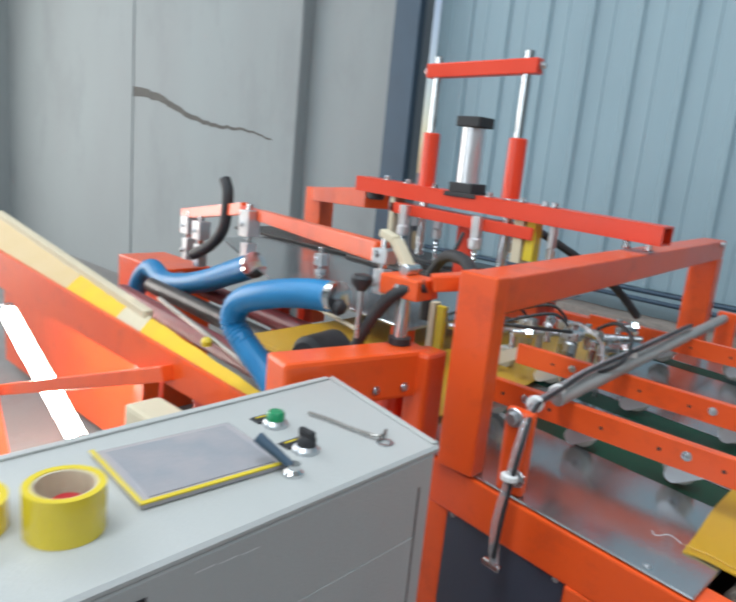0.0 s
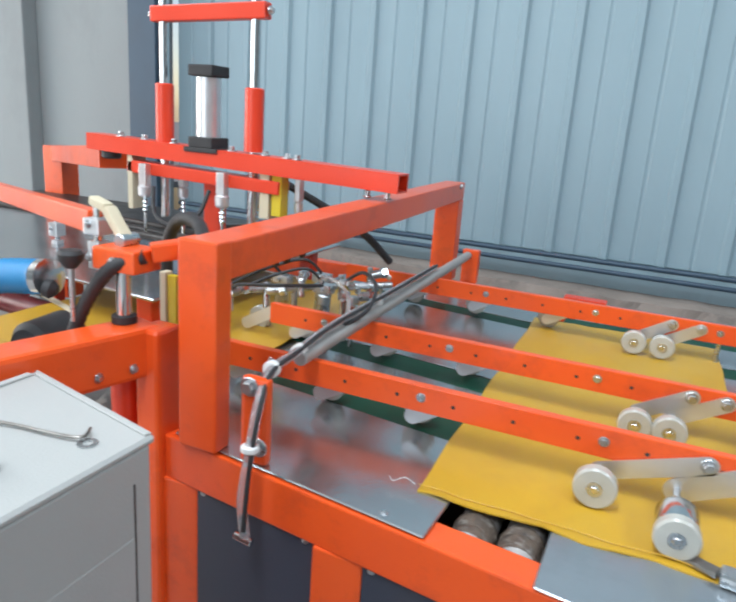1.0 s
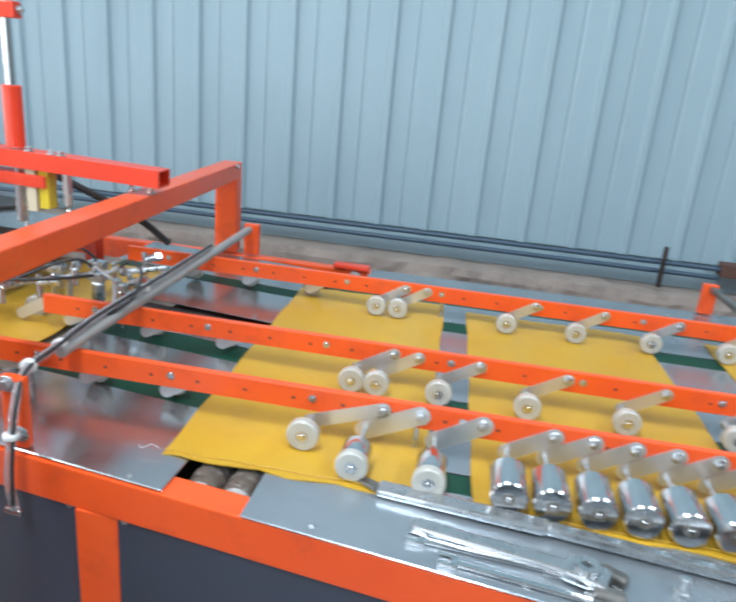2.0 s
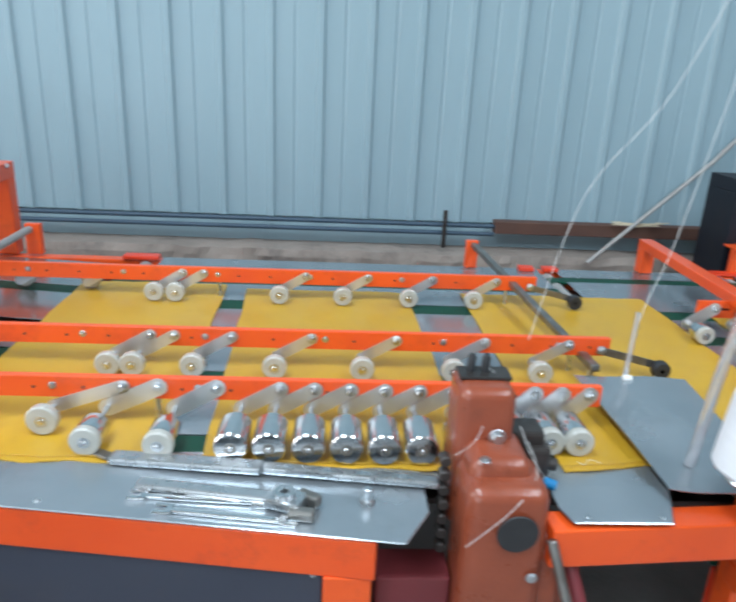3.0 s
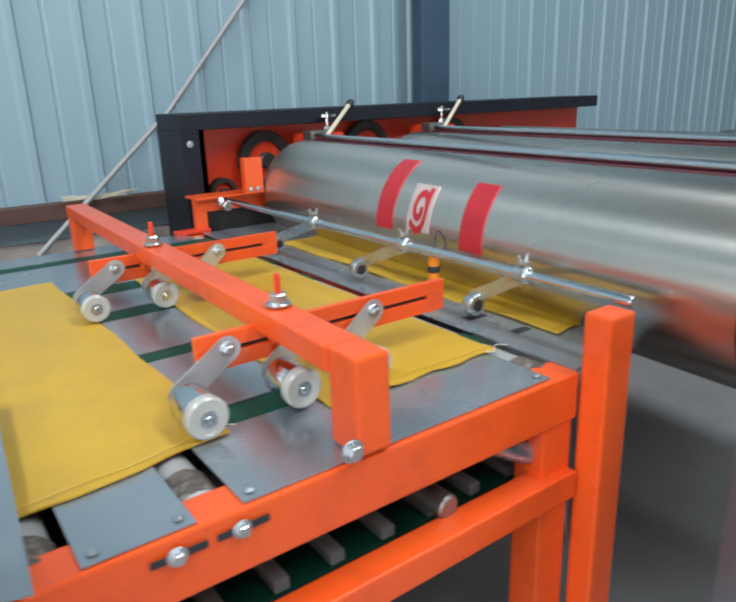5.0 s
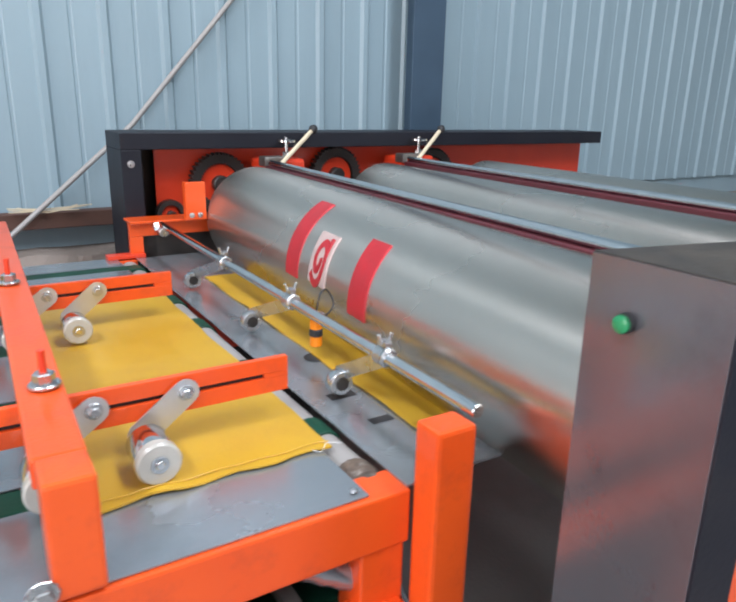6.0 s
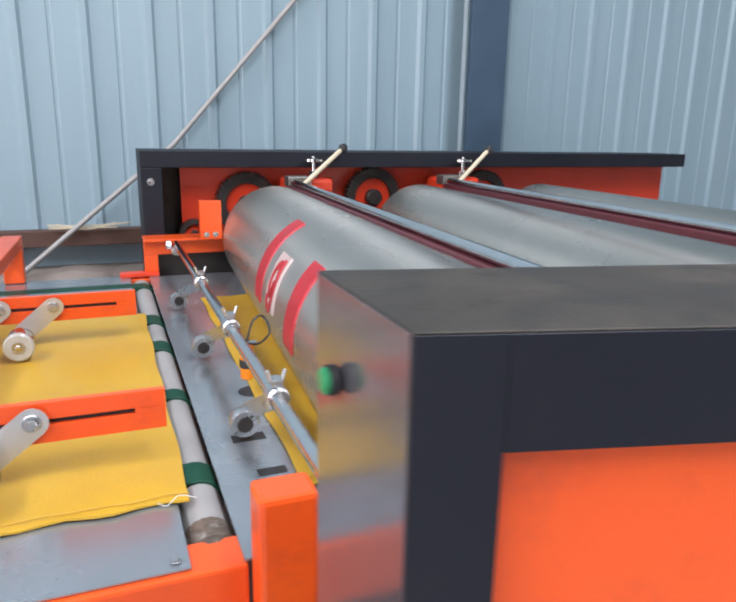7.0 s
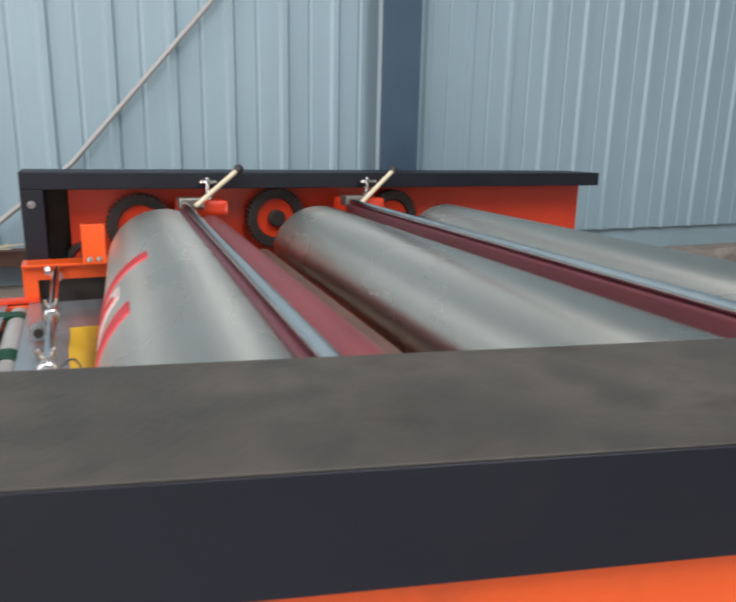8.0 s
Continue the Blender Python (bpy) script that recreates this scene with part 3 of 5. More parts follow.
scr = thing("touch_screen", "grey reflective touch screen with yellow film edge", "screen", (-0.61, 0.4, 1.015))
SM = turn(-0.604, 0.395, -5)
box("bezel", -0.068, 0.068, -0.088, 0.088, 1.0152, 1.021, material("dull_screen_film", (0.33, 0.33, 0.36), 0.18, second=(0.42, 0.37, 0.36), scale=14, bump=0.03, coat=0.5, mix=0.4), scr, bev=0.002, m=SM)
box("glass", -0.058, 0.058, -0.076, 0.076, 1.021, 1.0222, material("grey_glossy_film", (0.27, 0.28, 0.31), 0.12, second=(0.36, 0.33, 0.34), scale=20, bump=0.05, coat=0.8), scr, "grey glossy screen film", bev=0.0005, m=SM)
box("film_edge", 0.064, 0.07, -0.09, 0.09, 1.0215, 1.0235, TAPEYEL, scr, "yellow film edge", bev=0.0005, m=SM)
box("film_edge", -0.07, 0.07, -0.09, -0.085, 1.0215, 1.0232, TAPEYEL, scr, "yellow film edge", bev=0.0005, m=SM)


def push_button(x, y, mat, label, lever=False):
    b = thing("selector_switch" if lever else "push_button", label, "switch", (x, y, 1.015))
    put("collar", lathe_bm([(0, 0), (0.017, 0), (0.017, 0.005), (0.013, 0.009), (0, 0.009)], 20, Matrix.Translation((x, y, 1.0152))), ZINC, b, "chrome collar", smooth=True)
    put("cap", lathe_bm([(0, 0.009), (0.0125, 0.009), (0.0125, 0.017), (0.010, 0.0205), (0, 0.0215)], 20, Matrix.Translation((x, y, 1.015))), mat, b, smooth=True)
    box("legend_plate", x - 0.034, x - 0.014, y - 0.016, y + 0.016, 1.0155, 1.0175, BLACK, b, "black legend plate", bev=0.0005)
    box("legend_bar", x - 0.030, x - 0.027, y - 0.010, y + 0.010, 1.0175, 1.0181, TAPEYEL, b, bev=0)
    if lever:
        box("grip", x - 0.012, x + 0.012, y - 0.004, y + 0.004, 1.034, 1.044, BLACK, b, bev=0.002)


push_button(-0.63, 0.54, GREENBTN, "green illuminated push button on the cabinet")
push_button(-0.548, 0.522, BLACK, "black rotary selector switch on the cabinet", True)
key = thing("toggle_switch", "chrome toggle switch with a blue-black grip", "switch", (-0.515, 0.46, 1.015))
put("collar", lathe_bm([(0, 0), (0.012, 0), (0.012, 0.004), (0.008, 0.008), (0.008, 0.014), (0, 0.014)], 16, Matrix.Translation((-0.511, 0.47, 1.0152))), CHROME, key, smooth=True)
rod("grip", (-0.513, 0.468, 1.026), (-0.553, 0.449, 1.052), 0.005, BLUESTEEL, key, r1=0.007, seg=12)
allen = thing("hex_key", "bent steel hex key lying on the cabinet", "tool", (-0.56, 0.62, 1.016))
tube("shank", [(-0.63, 0.60, 1.02), (-0.60, 0.607, 1.02), (-0.56, 0.612, 1.02), (-0.525, 0.618, 1.0205), (-0.515, 0.628, 1.0205), (-0.525, 0.645, 1.0205)], 0.0022, WORN, allen, seg=6)
washer = thing("washer", "flat steel washer lying on the cabinet", "washer", (-0.505, 0.62, 1.0155))
put("ring", lathe_bm([(0.006, 0), (0.012, 0), (0.012, 0.0015), (0.006, 0.0015), (0.006, 0)], 20, Matrix.Translation((-0.505, 0.622, 1.0155))), ZINC, washer)


def tape_roll(x, y, z0, r, h, label):
    t = thing("tape_roll", label, "tape", (x, y, z0), "tape rolls")
    put("tape", lathe_bm([(r * 0.80, 0), (r, 0), (r, h), (r * 0.80, h), (r * 0.80, 0)], 40, Matrix.Translation((x, y, z0))), TAPEYEL, t, smooth=True)
    put("core", lathe_bm([(r * 0.735, 0.001), (r * 0.795, 0.001), (r * 0.795, h - 0.001), (r * 0.735, h - 0.001), (r * 0.735, 0.001)], 36, Matrix.Translation((x, y, z0))), CREAM, t, "cardboard core", smooth=True)
    return t


tape_roll(-0.558, 0.233, 1.0152, 0.036, 0.046, "roll of yellow packing tape on the cabinet")
tape_roll(-0.612, 0.160, 1.0152, 0.041, 0.03, "flatter roll of yellow tape on the cabinet")
lump = thing("plastic_plug", "red plastic cap inside the tape roll", "cap", (-0.561, 0.230, 1.0155))
put("cap", lathe_bm([(0, 0), (0.018, 0), (0.018, 0.022), (0.014, 0.028), (0, 0.029)], 18, Matrix.Translation((-0.558, 0.235, 1.0155))), INKRED, lump, smooth=True)

# ---- infeed stand behind the cabinet ----
stand = thing("infeed_stand", "orange box-section infeed stand behind the cabinet", "stand", (-0.74, 0.85, 0))
beam("head_beam", (-0.797, 0.675, 0.996), (-0.724, 0.965, 0.996), 0.075, 0.088, ORANGE, stand, bev=0.008)
box("column", -0.722, -0.672, 0.925, 0.985, 0, 1.038, ORANGE, stand, bev=0.008)
rod("column", (-0.772, 0.955, 0.0), (-0.772, 0.955, 0.953), 0.026, RED, stand, seg=20)
box("back_plate", -0.84, -0.70, 0.985, 0.995, 0.3, 0.965, RED, stand, bev=0.002)
rod("guide_post", (-0.747, 0.93, 1.036), (-0.747, 0.93, 1.14), 0.013, CHROME, stand, seg=20)
put("post_collar", lathe_bm([(0.013, 0), (0.021, 0), (0.021, 0.012), (0.013, 0.012)], 20, Matrix.Translation((-0.747, 0.93, 1.041))), BLACK, stand, smooth=True)
box("head_block", -0.79, -0.70, 0.905, 0.97, 1.132, 1.17, ORANGE, stand, bev=0.004)
beam("head_arm", (-0.70, 0.945, 1.165), (-0.60, 1.05, 1.185), 0.035, 0.03, ORANGE, stand)
for y in (0.84, 0.90):
    bolt(stand, (-0.7535 + (y - 0.69) * 0.252 + 0.0, y, 0.975), (1, 0, 0), 0.006, 0.006)
bolt(stand, (-0.745, 0.905, 1.15), (0, -1, 0), 0.005, 0.006)
# arm bars with chrome clamps
arm = thing("arm_bar", "orange square arm bar with chrome clamps", "bar", (-1.4, 1.2, 1.15))
beam("bar", (-1.92, 1.51, 1.128), (-0.86, 0.985, 1.192), 0.03, 0.042, ORANGE, arm)
beam("bar", (-2.90, 1.80, 1.01), (-2.18, 1.63, 1.122), 0.03, 0.05, ORANGE, arm)
beam("bar", (-2.2, 1.64, 1.12), (-1.92, 1.51, 1.13), 0.025, 0.03, RED, arm)


def clamp(x, y, z0, z1, w):
    c = thing("clamp", "chrome slide clamp on the arm bar", "clamp", (x, y, z0), "clamps on the arm bar")
    box("body", x - w, x + w, y - w, y + w, z0 + (z1 - z0) * 0.55, z1 - 0.02, ALU, c, bev=0.003)
    box("body", x - w * 0.7, x + w * 0.7, y - w * 0.8, y + w * 0.8, z0, z0 + (z1 - z0) * 0.45, ALU, c, bev=0.003)
    rod("stem", (x, y, z0 + 0.01), (x, y, z1 + 0.004), w * 0.45, CHROME, c, seg=12)
    for k in (0.2, 0.72):
        bolt(c, (x - w * 0.3, y - w, z0 + (z1 - z0) * k), (0, -1, 0), w * 0.28, w * 0.3)
    return c


clamp(-0.835, 0.965, 1.115, 1.225, 0.018)
clamp(-1.958, 1.49, 0.907, 1.162, 0.028)
clamp(-2.80, 1.77, 0.80, 1.03, 0.03)
clamp(-2.62, 1.72, 0.80, 1.03, 0.03)
clamp(-1.70, 1.62, 0.90, 1.04, 0.018)
lev = thing("clamp_lever", "cream painted clamp lever above the arm bar", "lever", (-0.8, 0.96, 1.2))
put("lever", join(beam_bm((-0.845, 0.965, 1.235), (-0.80, 0.955, 1.226), 0.02, 0.016), beam_bm((-0.80, 0.955, 1.226), (-0.752, 0.945, 1.178), 0.022, 0.017)), CREAM, lev)
rod("pivot", (-0.755, 0.93, 1.178), (-0.755, 0.97, 1.178), 0.012, ZINC, lev)
kn = thing("hand_screw", "black plastic clamping knob on a steel stem", "knob", (-0.815, 0.89, 1.05))
put("knob", lathe_bm([(0, 0), (0.009, 0), (0.02, 0.014), (0.021, 0.024), (0.017, 0.03), (0, 0.031)], 16, Matrix.Translation((-0.815, 0.885, 1.132))), BLACK, kn, smooth=True)
rod("stem", (-0.815, 0.885, 1.04), (-0.815, 0.885, 1.135), 0.005, ZINC, kn, seg=10)
put("side_knob", lathe_bm([(0, 0), (0.008, 0), (0.017, 0.01), (0.015, 0.022), (0, 0.024)], 14, frame_to((-0.855, 0.89, 1.085), (-0.875, 0.88, 1.09))), BLACK, kn, smooth=True)
beam("strip", (-1.35, 1.15, 1.0), (-0.82, 0.89, 1.055), 0.012, 0.004, CREAM, kn, "pale flat strip")


def hose(pts, r, label):
    h = thing("air_hose", label, "hose", pts[0], "blue hoses")
    tube("hose", pts, r, BLUE, h, seg=16, steps=12, rib=0.035)
    for a, b in ((pts[0], pts[1]), (pts[-1], pts[-2])):
        a, b = Vector(a), Vector(b)
        d = (b - a).normalized()
        put("cuff", lathe_bm([(0, 0), (r * 0.7, 0), (r * 1.07, 0.001), (r * 1.07, 0.018), (r * 0.8, 0.018)], 18, frame_to(a - d * 0.012, a + d)), CHROME, h, "chrome hose clip", smooth=True)
    return h


hose([(-0.895, 0.90, 1.10), (-0.99, 0.90, 1.088), (-1.10, 0.90, 1.062), (-1.21, 0.91, 1.02), (-1.245, 0.915, 0.965), (-1.20, 0.92, 0.92), (-1.12, 0.92, 0.875), (-1.06, 0.92, 0.83)], 0.031, "ribbed blue air hose bent over the infeed")
hose([(-1.87, 1.45, 0.955), (-2.02, 1.47, 0.90), (-2.23, 1.5, 0.825), (-2.45, 1.53, 0.765), (-2.66, 1.56, 0.735), (-2.82, 1.59, 0.76), (-2.93, 1.6, 0.70), (-2.99, 1.6, 0.61)], 0.045, "ribbed blue air hose by the far arm")
ah = thing("black_hose", "black ribbed cable hose hanging from the head", "hose", (-0.8, 0.9, 1.0))
tube("hose", [(-0.70, 0.93, 1.16), (-0.745, 0.905, 1.14), (-0.79, 0.897, 1.085), (-0.825, 0.895, 1.02), (-0.835, 0.895, 0.985)], 0.012, BLACK, ah, seg=12, steps=10, rib=0.05)
ah = thing("black_hose", "black cable hose arched over the sack feed", "hose", (-0.9, 1.2, 1.0))
tube("hose", [(-0.66, 1.02, 1.09), (-0.70, 1.08, 1.145), (-0.79, 1.18, 1.175), (-0.89, 1.24, 1.165), (-0.94, 1.26, 1.10), (-0.95, 1.27, 1.0)], 0.014, BLACK, ah, seg=12, steps=8)
ah = thing("black_hose", "black cable hose above the far arm", "hose", (-2.3, 1.65, 1.0))
tube("hose", [(-2.38, 1.67, 1.22), (-2.34, 1.66, 1.16), (-2.36, 1.66, 1.02), (-2.45, 1.66, 0.93), (-2.6, 1.67, 0.86)], 0.025, BLACK, ah, seg=12, steps=8)
# guide beam with foam strip, frame and glowing bar
gb = thing("guide_beam", "orange guide beam with a yellow foam strip on top", "beam", (-2.0, 1.0, 0.8))
bm = bmesh.new()
LIP = [(-3.3, 0.945, 0.71), (-1.12, 0.945, 0.688), (-1.12, 0.945, 0.766), (-3.3, 0.945, 0.878)]
front_face = bm.faces.new([bm.verts.new(p) for p in LIP])
ext = bmesh.ops.extrude_face_region(bm, geom=[front_face])
for v in ext["geom"]:
    if isinstance(v, bmesh.types.BMVert):
        v.co.y += 0.02
bmesh.ops.recalc_face_normals(bm, faces=bm.faces[:])
bmesh.ops.bevel(bm, geom=bm.edges[:], offset=0.003, segments=2, affect="EDGES")
put("beam", bm, ORANGE, gb)
PALEYEL = material("pale_yellow_cloth", (0.60, 0.45, 0.25), 0.6, second=(0.56, 0.40, 0.18), scale=6, bump=0.08)


def ruled(x):
    """Front and back edge of the sloping trough at x."""
    k = (x + 3.3) / 2.18
    return Vector((x, 0.967, 0.872 - 0.112 * k)), Vector((x - 0.02, 1.092 - 0.107 * k, 0.955 - 0.18 * k))


def trough_piece(x0, x1, u0, u1, mat, label, lift=0.0):
    bm = bmesh.new()
    rows = []
    n = 14
    for i in range(n + 1):
        p, q = ruled(x0 + (x1 - x0) * i / n)
        rows.append([bm.verts.new(p.lerp(q, u0 + (u1 - u0) * j / 4) + Vector((0, 0, lift + 0.002 * math.sin(i * 1.7 + j)))) for j in range(5)])
    for a, b in zip(rows, rows[1:]):
        for j in range(4):
            bm.faces.new((a[j], b[j], b[j + 1], a[j + 1]))
    low = bmesh.ops.extrude_face_region(bm, geom=bm.faces[:])
    for v in low["geom"]:
        if isinstance(v, bmesh.types.BMVert):
            v.co.z -= 0.008
    bmesh.ops.recalc_face_normals(bm, faces=bm.faces[:])
    return put("cloth_strip", bm, mat, gb, label, smooth=True)


trough_piece(-3.3, -2.30, 0.0, 0.97, PALEYEL, "pale cream sack cloth")
trough_piece(-2.30, -1.93, 0.0, 0.97, YELLOW, "yellow sack cloth")
trough_piece(-1.93, -1.78, 0.0, 1.0, CREAM, "cream cloth join")
trough_piece(-1.78, -1.10, 0.0, 1.0, YELLOW, "bright yellow sack cloth")
# the lip is orange steel; its cream colour paints in the strong light
beam("back_lip", ruled(-3.3)[1], ruled(-1.80)[1], 0.03, 0.03, CREAM, gb, "orange lip coloured cream for the bright light on it")
rod("tie_rod", (-1.9, 1.10, 0.86), (-1.15, 1.0, 0.80), 0.008, WORN, gb)
put("yellow_knob", lathe_bm([(0, 0), (0.014, 0), (0.016, 0.014), (0.01, 0.024), (0, 0.025)], 14, Matrix.Translation((-1.52, 1.03, 0.812))), TAPEYEL, gb, smooth=True)
lf = thing("feeder_frame", "orange steel feeder frame with sheet panels", "frame", (-2.6, 1.2, 0))
box("panel", -3.9, -2.2, 1.30, 1.31, 0.05, 0.58, ORANGE, lf, bev=0.002)
beam("rail", (-3.9, 1.24, 0.60), (-2.2, 1.24, 0.60), 0.05, 0.07, ORANGE, lf)
beam("rail", (-2.85, 0.93, 0.275), (-1.55, 0.93, 0.74), 0.04, 0.045, ORANGE, lf)
beam("post", (-2.22, 1.24, 0), (-2.22, 1.24, 0.62), 0.07, 0.07, ORANGE, lf)
beam("post", (-1.45, 1.0, 0), (-1.45, 1.0, 0.70), 0.07, 0.06, RED, lf)
beam("brace", (-2.6, 0.86, 0.0), (-2.95, 0.9, 0.40), 0.04, 0.05, ORANGE, lf)
# added glowing bar in place of a roller that mirrors the daylight
lamp = thing("glare_bar", "glowing bar standing in for a bright glare in the feeder frame", "lamp", (-2.6, 1.0, 0.4))
rod("tube", (-2.97, 1.0, 0.58), (-2.27, 1.0, 0.245), 0.034, GLAREBAR, lamp, seg=18)
for a, b in (((-2.99, 1.0, 0.59), (-2.965, 1.0, 0.578)), ((-2.275, 1.0, 0.247), (-2.25, 1.0, 0.235))):
    rod("end_cap", a, b, 0.036, ZINC, lamp)
fb = thing("feed_box", "orange feed box at the far end of the infeed", "box", (-3.05, 1.8, 0))
box("body", -3.33, -2.86, 1.68, 1.95, 0.0, 0.74, ORANGE, fb, bev=0.008)
box("shelf", -3.33, -2.40, 1.55, 1.68, 0.50, 0.53, ORANGE, fb, bev=0.004)
for k, (y, z) in enumerate(((1.28, 0.66), (1.42, 0.68), (1.56, 0.70))):
    r = thing("feed_roller", "dull red rubber feed roller", "roller", (-1.9, y, z), "feed rollers")
    rod("roller", (-2.7, y + 0.1, z + 0.03), (-1.15, y - 0.16, z + 0.09), 0.035, MAROON if k % 2 == 0 else DARK, r, seg=18)
wb = thing("white_block", "cream plastic block behind the cabinet", "block", (-1.4, 0.8, 0.66))
box("block", -1.47, -1.2, 0.76, 0.86, 0.0, 0.715, CREAM, wb, bev=0.012)
wb = thing("motor", "black round motor under the infeed", "motor", (-1.05, 1.02, 0.9))
put("housing", lathe_bm([(0, 0), (0.05, 0), (0.062, 0.012), (0.064, 0.1), (0.05, 0.115), (0, 0.118)], 28, frame_to((-1.06, 0.985, 0.90), (-1.06, 1.2, 0.91))), BLACK, wb, smooth=True)
mp = thing("feed_table", "grey steel feed plate behind the infeed", "table", (-1.6, 1.8, 0))
slab("plate", [(-2.5, 1.75), (-1.65, 1.36), (-1.02, 1.30), (-1.02, 2.3), (-2.5, 2.3)], 0.944, 0.952, STEEL, mp)
for x, y in ((-2.4, 2.2), (-1.1, 2.2), (-1.1, 1.38), (-1.9, 1.62)):
    beam("leg", (x, y, 0), (x, y, 0.944), 0.05, 0.05, RED, mp)
mt = thing("dark_mat", "dark worn rubber belt behind the feed plate", "mat", (-2.1, 2.3, 0.9))
slab("belt", [(-2.75, 2.0), (-1.7, 2.0), (-1.4, 2.44), (-2.75, 2.44)], 0.953, 0.965, DARK, mt)
rp = thing("control_panel_sheet", "tan and yellow guard sheet beside the gantry post", "guard", (-0.74, 1.05, 0.85))
box("sheet", -0.772, -0.7585, 1.045, 1.065, 0.80, 1.105, CREAM, rp, "tan wooden batten", bev=0.002)
box("sheet", -0.758, -0.738, 1.05, 1.062, 0.80, 1.10, TAPEYEL, rp, "yellow guard sheet", bev=0.002)

# ---- press head on the gantry ----
ph = thing("pneumatic_press", "orange press head with air cylinder and guide rods", "press", (-1.1, 1.68, 1.2))
beam("cross_beam", (-1.585, 1.68, 1.284), (-0.552, 1.68, 1.254), 0.07, 0.048, RED, ph, wall=0.005)
beam("sub_bar", (-1.43, 1.68, 1.222), (-0.90, 1.68, 1.207), 0.06, 0.036, RED, ph)
for x, zt in ((-1.309, 1.69), (-1.001, 1.70)):
    rod("guide_rod", (x, 1.68, 1.08), (x, 1.68, zt), 0.0135, CHROME, ph, seg=20)
    put("sleeve", lathe_bm([(0.014, 0), (0.026, 0), (0.026, 0.165), (0.023, 0.168), (0.014, 0.168)], 24, Matrix.Translation((x, 1.68, 1.296))), RED, ph, "red sleeve", smooth=True)
beam("top_bar", (-1.345, 1.68, 1.648), (-0.965, 1.68, 1.658), 0.035, 0.042, RED, ph)
bolt(ph, (-1.35, 1.68, 1.648), (-1, 0, 0), 0.008, 0.012)
bolt(ph, (-0.96, 1.68, 1.658), (1, 0, 0), 0.008, 0.012)
cyl = put("air_cylinder", lathe_bm([(0, 0), (0.034, 0), (0.034, 0.17), (0, 0.17)], 32, Matrix.Translation((-1.153, 1.68, 1.315))), ALU, ph, "aluminium air cylinder", smooth=True)
for z in (1.295, 1.487):
    box("end_cap", -1.194, -1.112, 1.64, 1.72, z, z + 0.03, BLACK, cyl, bev=0.004)
box("saddle", -1.21, -1.096, 1.64, 1.72, 1.282, 1.296, BLACK, ph, bev=0.003)
for x in (-1.46, -1.37, -1.26, -1.06, -0.95, -0.88, -0.85):
    bolt(ph, (x, 1.662, 1.296 - (x + 1.585) * 0.029 + 0.012), (0, 0, 1), 0.009, 0.014)
box("side_plate", -1.428, -1.41, 1.65, 1.71, 1.095, 1.262, CREAM, ph, "tan plate", bev=0.002)
box("side_plate", -0.962, -0.932, 1.655, 1.705, 1.12, 1.25, CREAM, ph, "tan plate", bev=0.002)
box("side_plate", -0.926, -0.896, 1.66, 1.70, 1.13, 1.245, TAPEYEL, ph, "yellow plate", bev=0.002)
box("centre_bar", -1.185, -1.125, 1.70, 1.73, 1.03, 1.21, RED, ph, bev=0.003)
for x, y, k in ((-1.352, 1.64, 1.0), (-1.268, 1.71, 0.8), (-1.074, 1.64, 1.0), (-1.008, 1.71, 0.85), (-0.862, 1.70, 0.6)):
    nz = put("nozzle", join(box_bm(x - 0.013 * k, x + 0.013 * k, y - 0.012, y + 0.012, 1.172, 1.235, 0.002), lathe_bm([(0, 0), (0.016 * k, 0), (0.02 * k, 0.006), (0.02 * k, 0.03), (0.012 * k, 0.036), (0, 0.036)], 16, Matrix.Translation((x, y, 1.138)))), ALU, ph, "bright zinc spring nozzle")
    put("spring", lathe_bm([(0, 0)] + [(0.006 + 0.003 * (q % 2), 0.006 * q) for q in range(8)] + [(0, 0.046)], 14, Matrix.Translation((x, y, 1.092))), CHROME, nz, smooth=True)
    rod("pin", (x, y, 1.01), (x, y, 1.14), 0.0045, CHROME, nz, seg=8)
    put("tip", hex_bm((x, y, 1.01), (x, y, 1.026), 0.010), ZINC, nz)
for y in (1.60, 1.66, 1.74):
    rod("heater_bar", (-1.55, y, 1.035), (-0.86, y, 1.02), 0.012, DARK, ph, seg=10)
tube("cable", [(-1.32, 1.64, 1.17), (-1.28, 1.60, 1.10), (-1.2, 1.58, 1.08), (-1.13, 1.6, 1.11), (-1.12, 1.64, 1.18)], 0.006, BLACK, ph, seg=8)
tube("cable", [(-1.16, 1.74, 1.30), (-0.9, 1.8, 1.18), (-0.76, 1.9, 1.08), (-0.7, 2.0, 0.98)], 0.012, BLACK, ph, seg=8)
put("foot", rod_bm((-1.52, 1.68, 1.235), (-1.52, 1.68, 1.262), 0.03, 18), BLACK, ph, smooth=True)
for x in (-0.585, -0.64):
    bolt(ph, (x, 1.66, 1.212), (0, 0, 1), 0.008, 0.02)
bolt(gantry, (-0.62, 2.425, 1.2), (1, 0, 0), 0.007, 0.008)


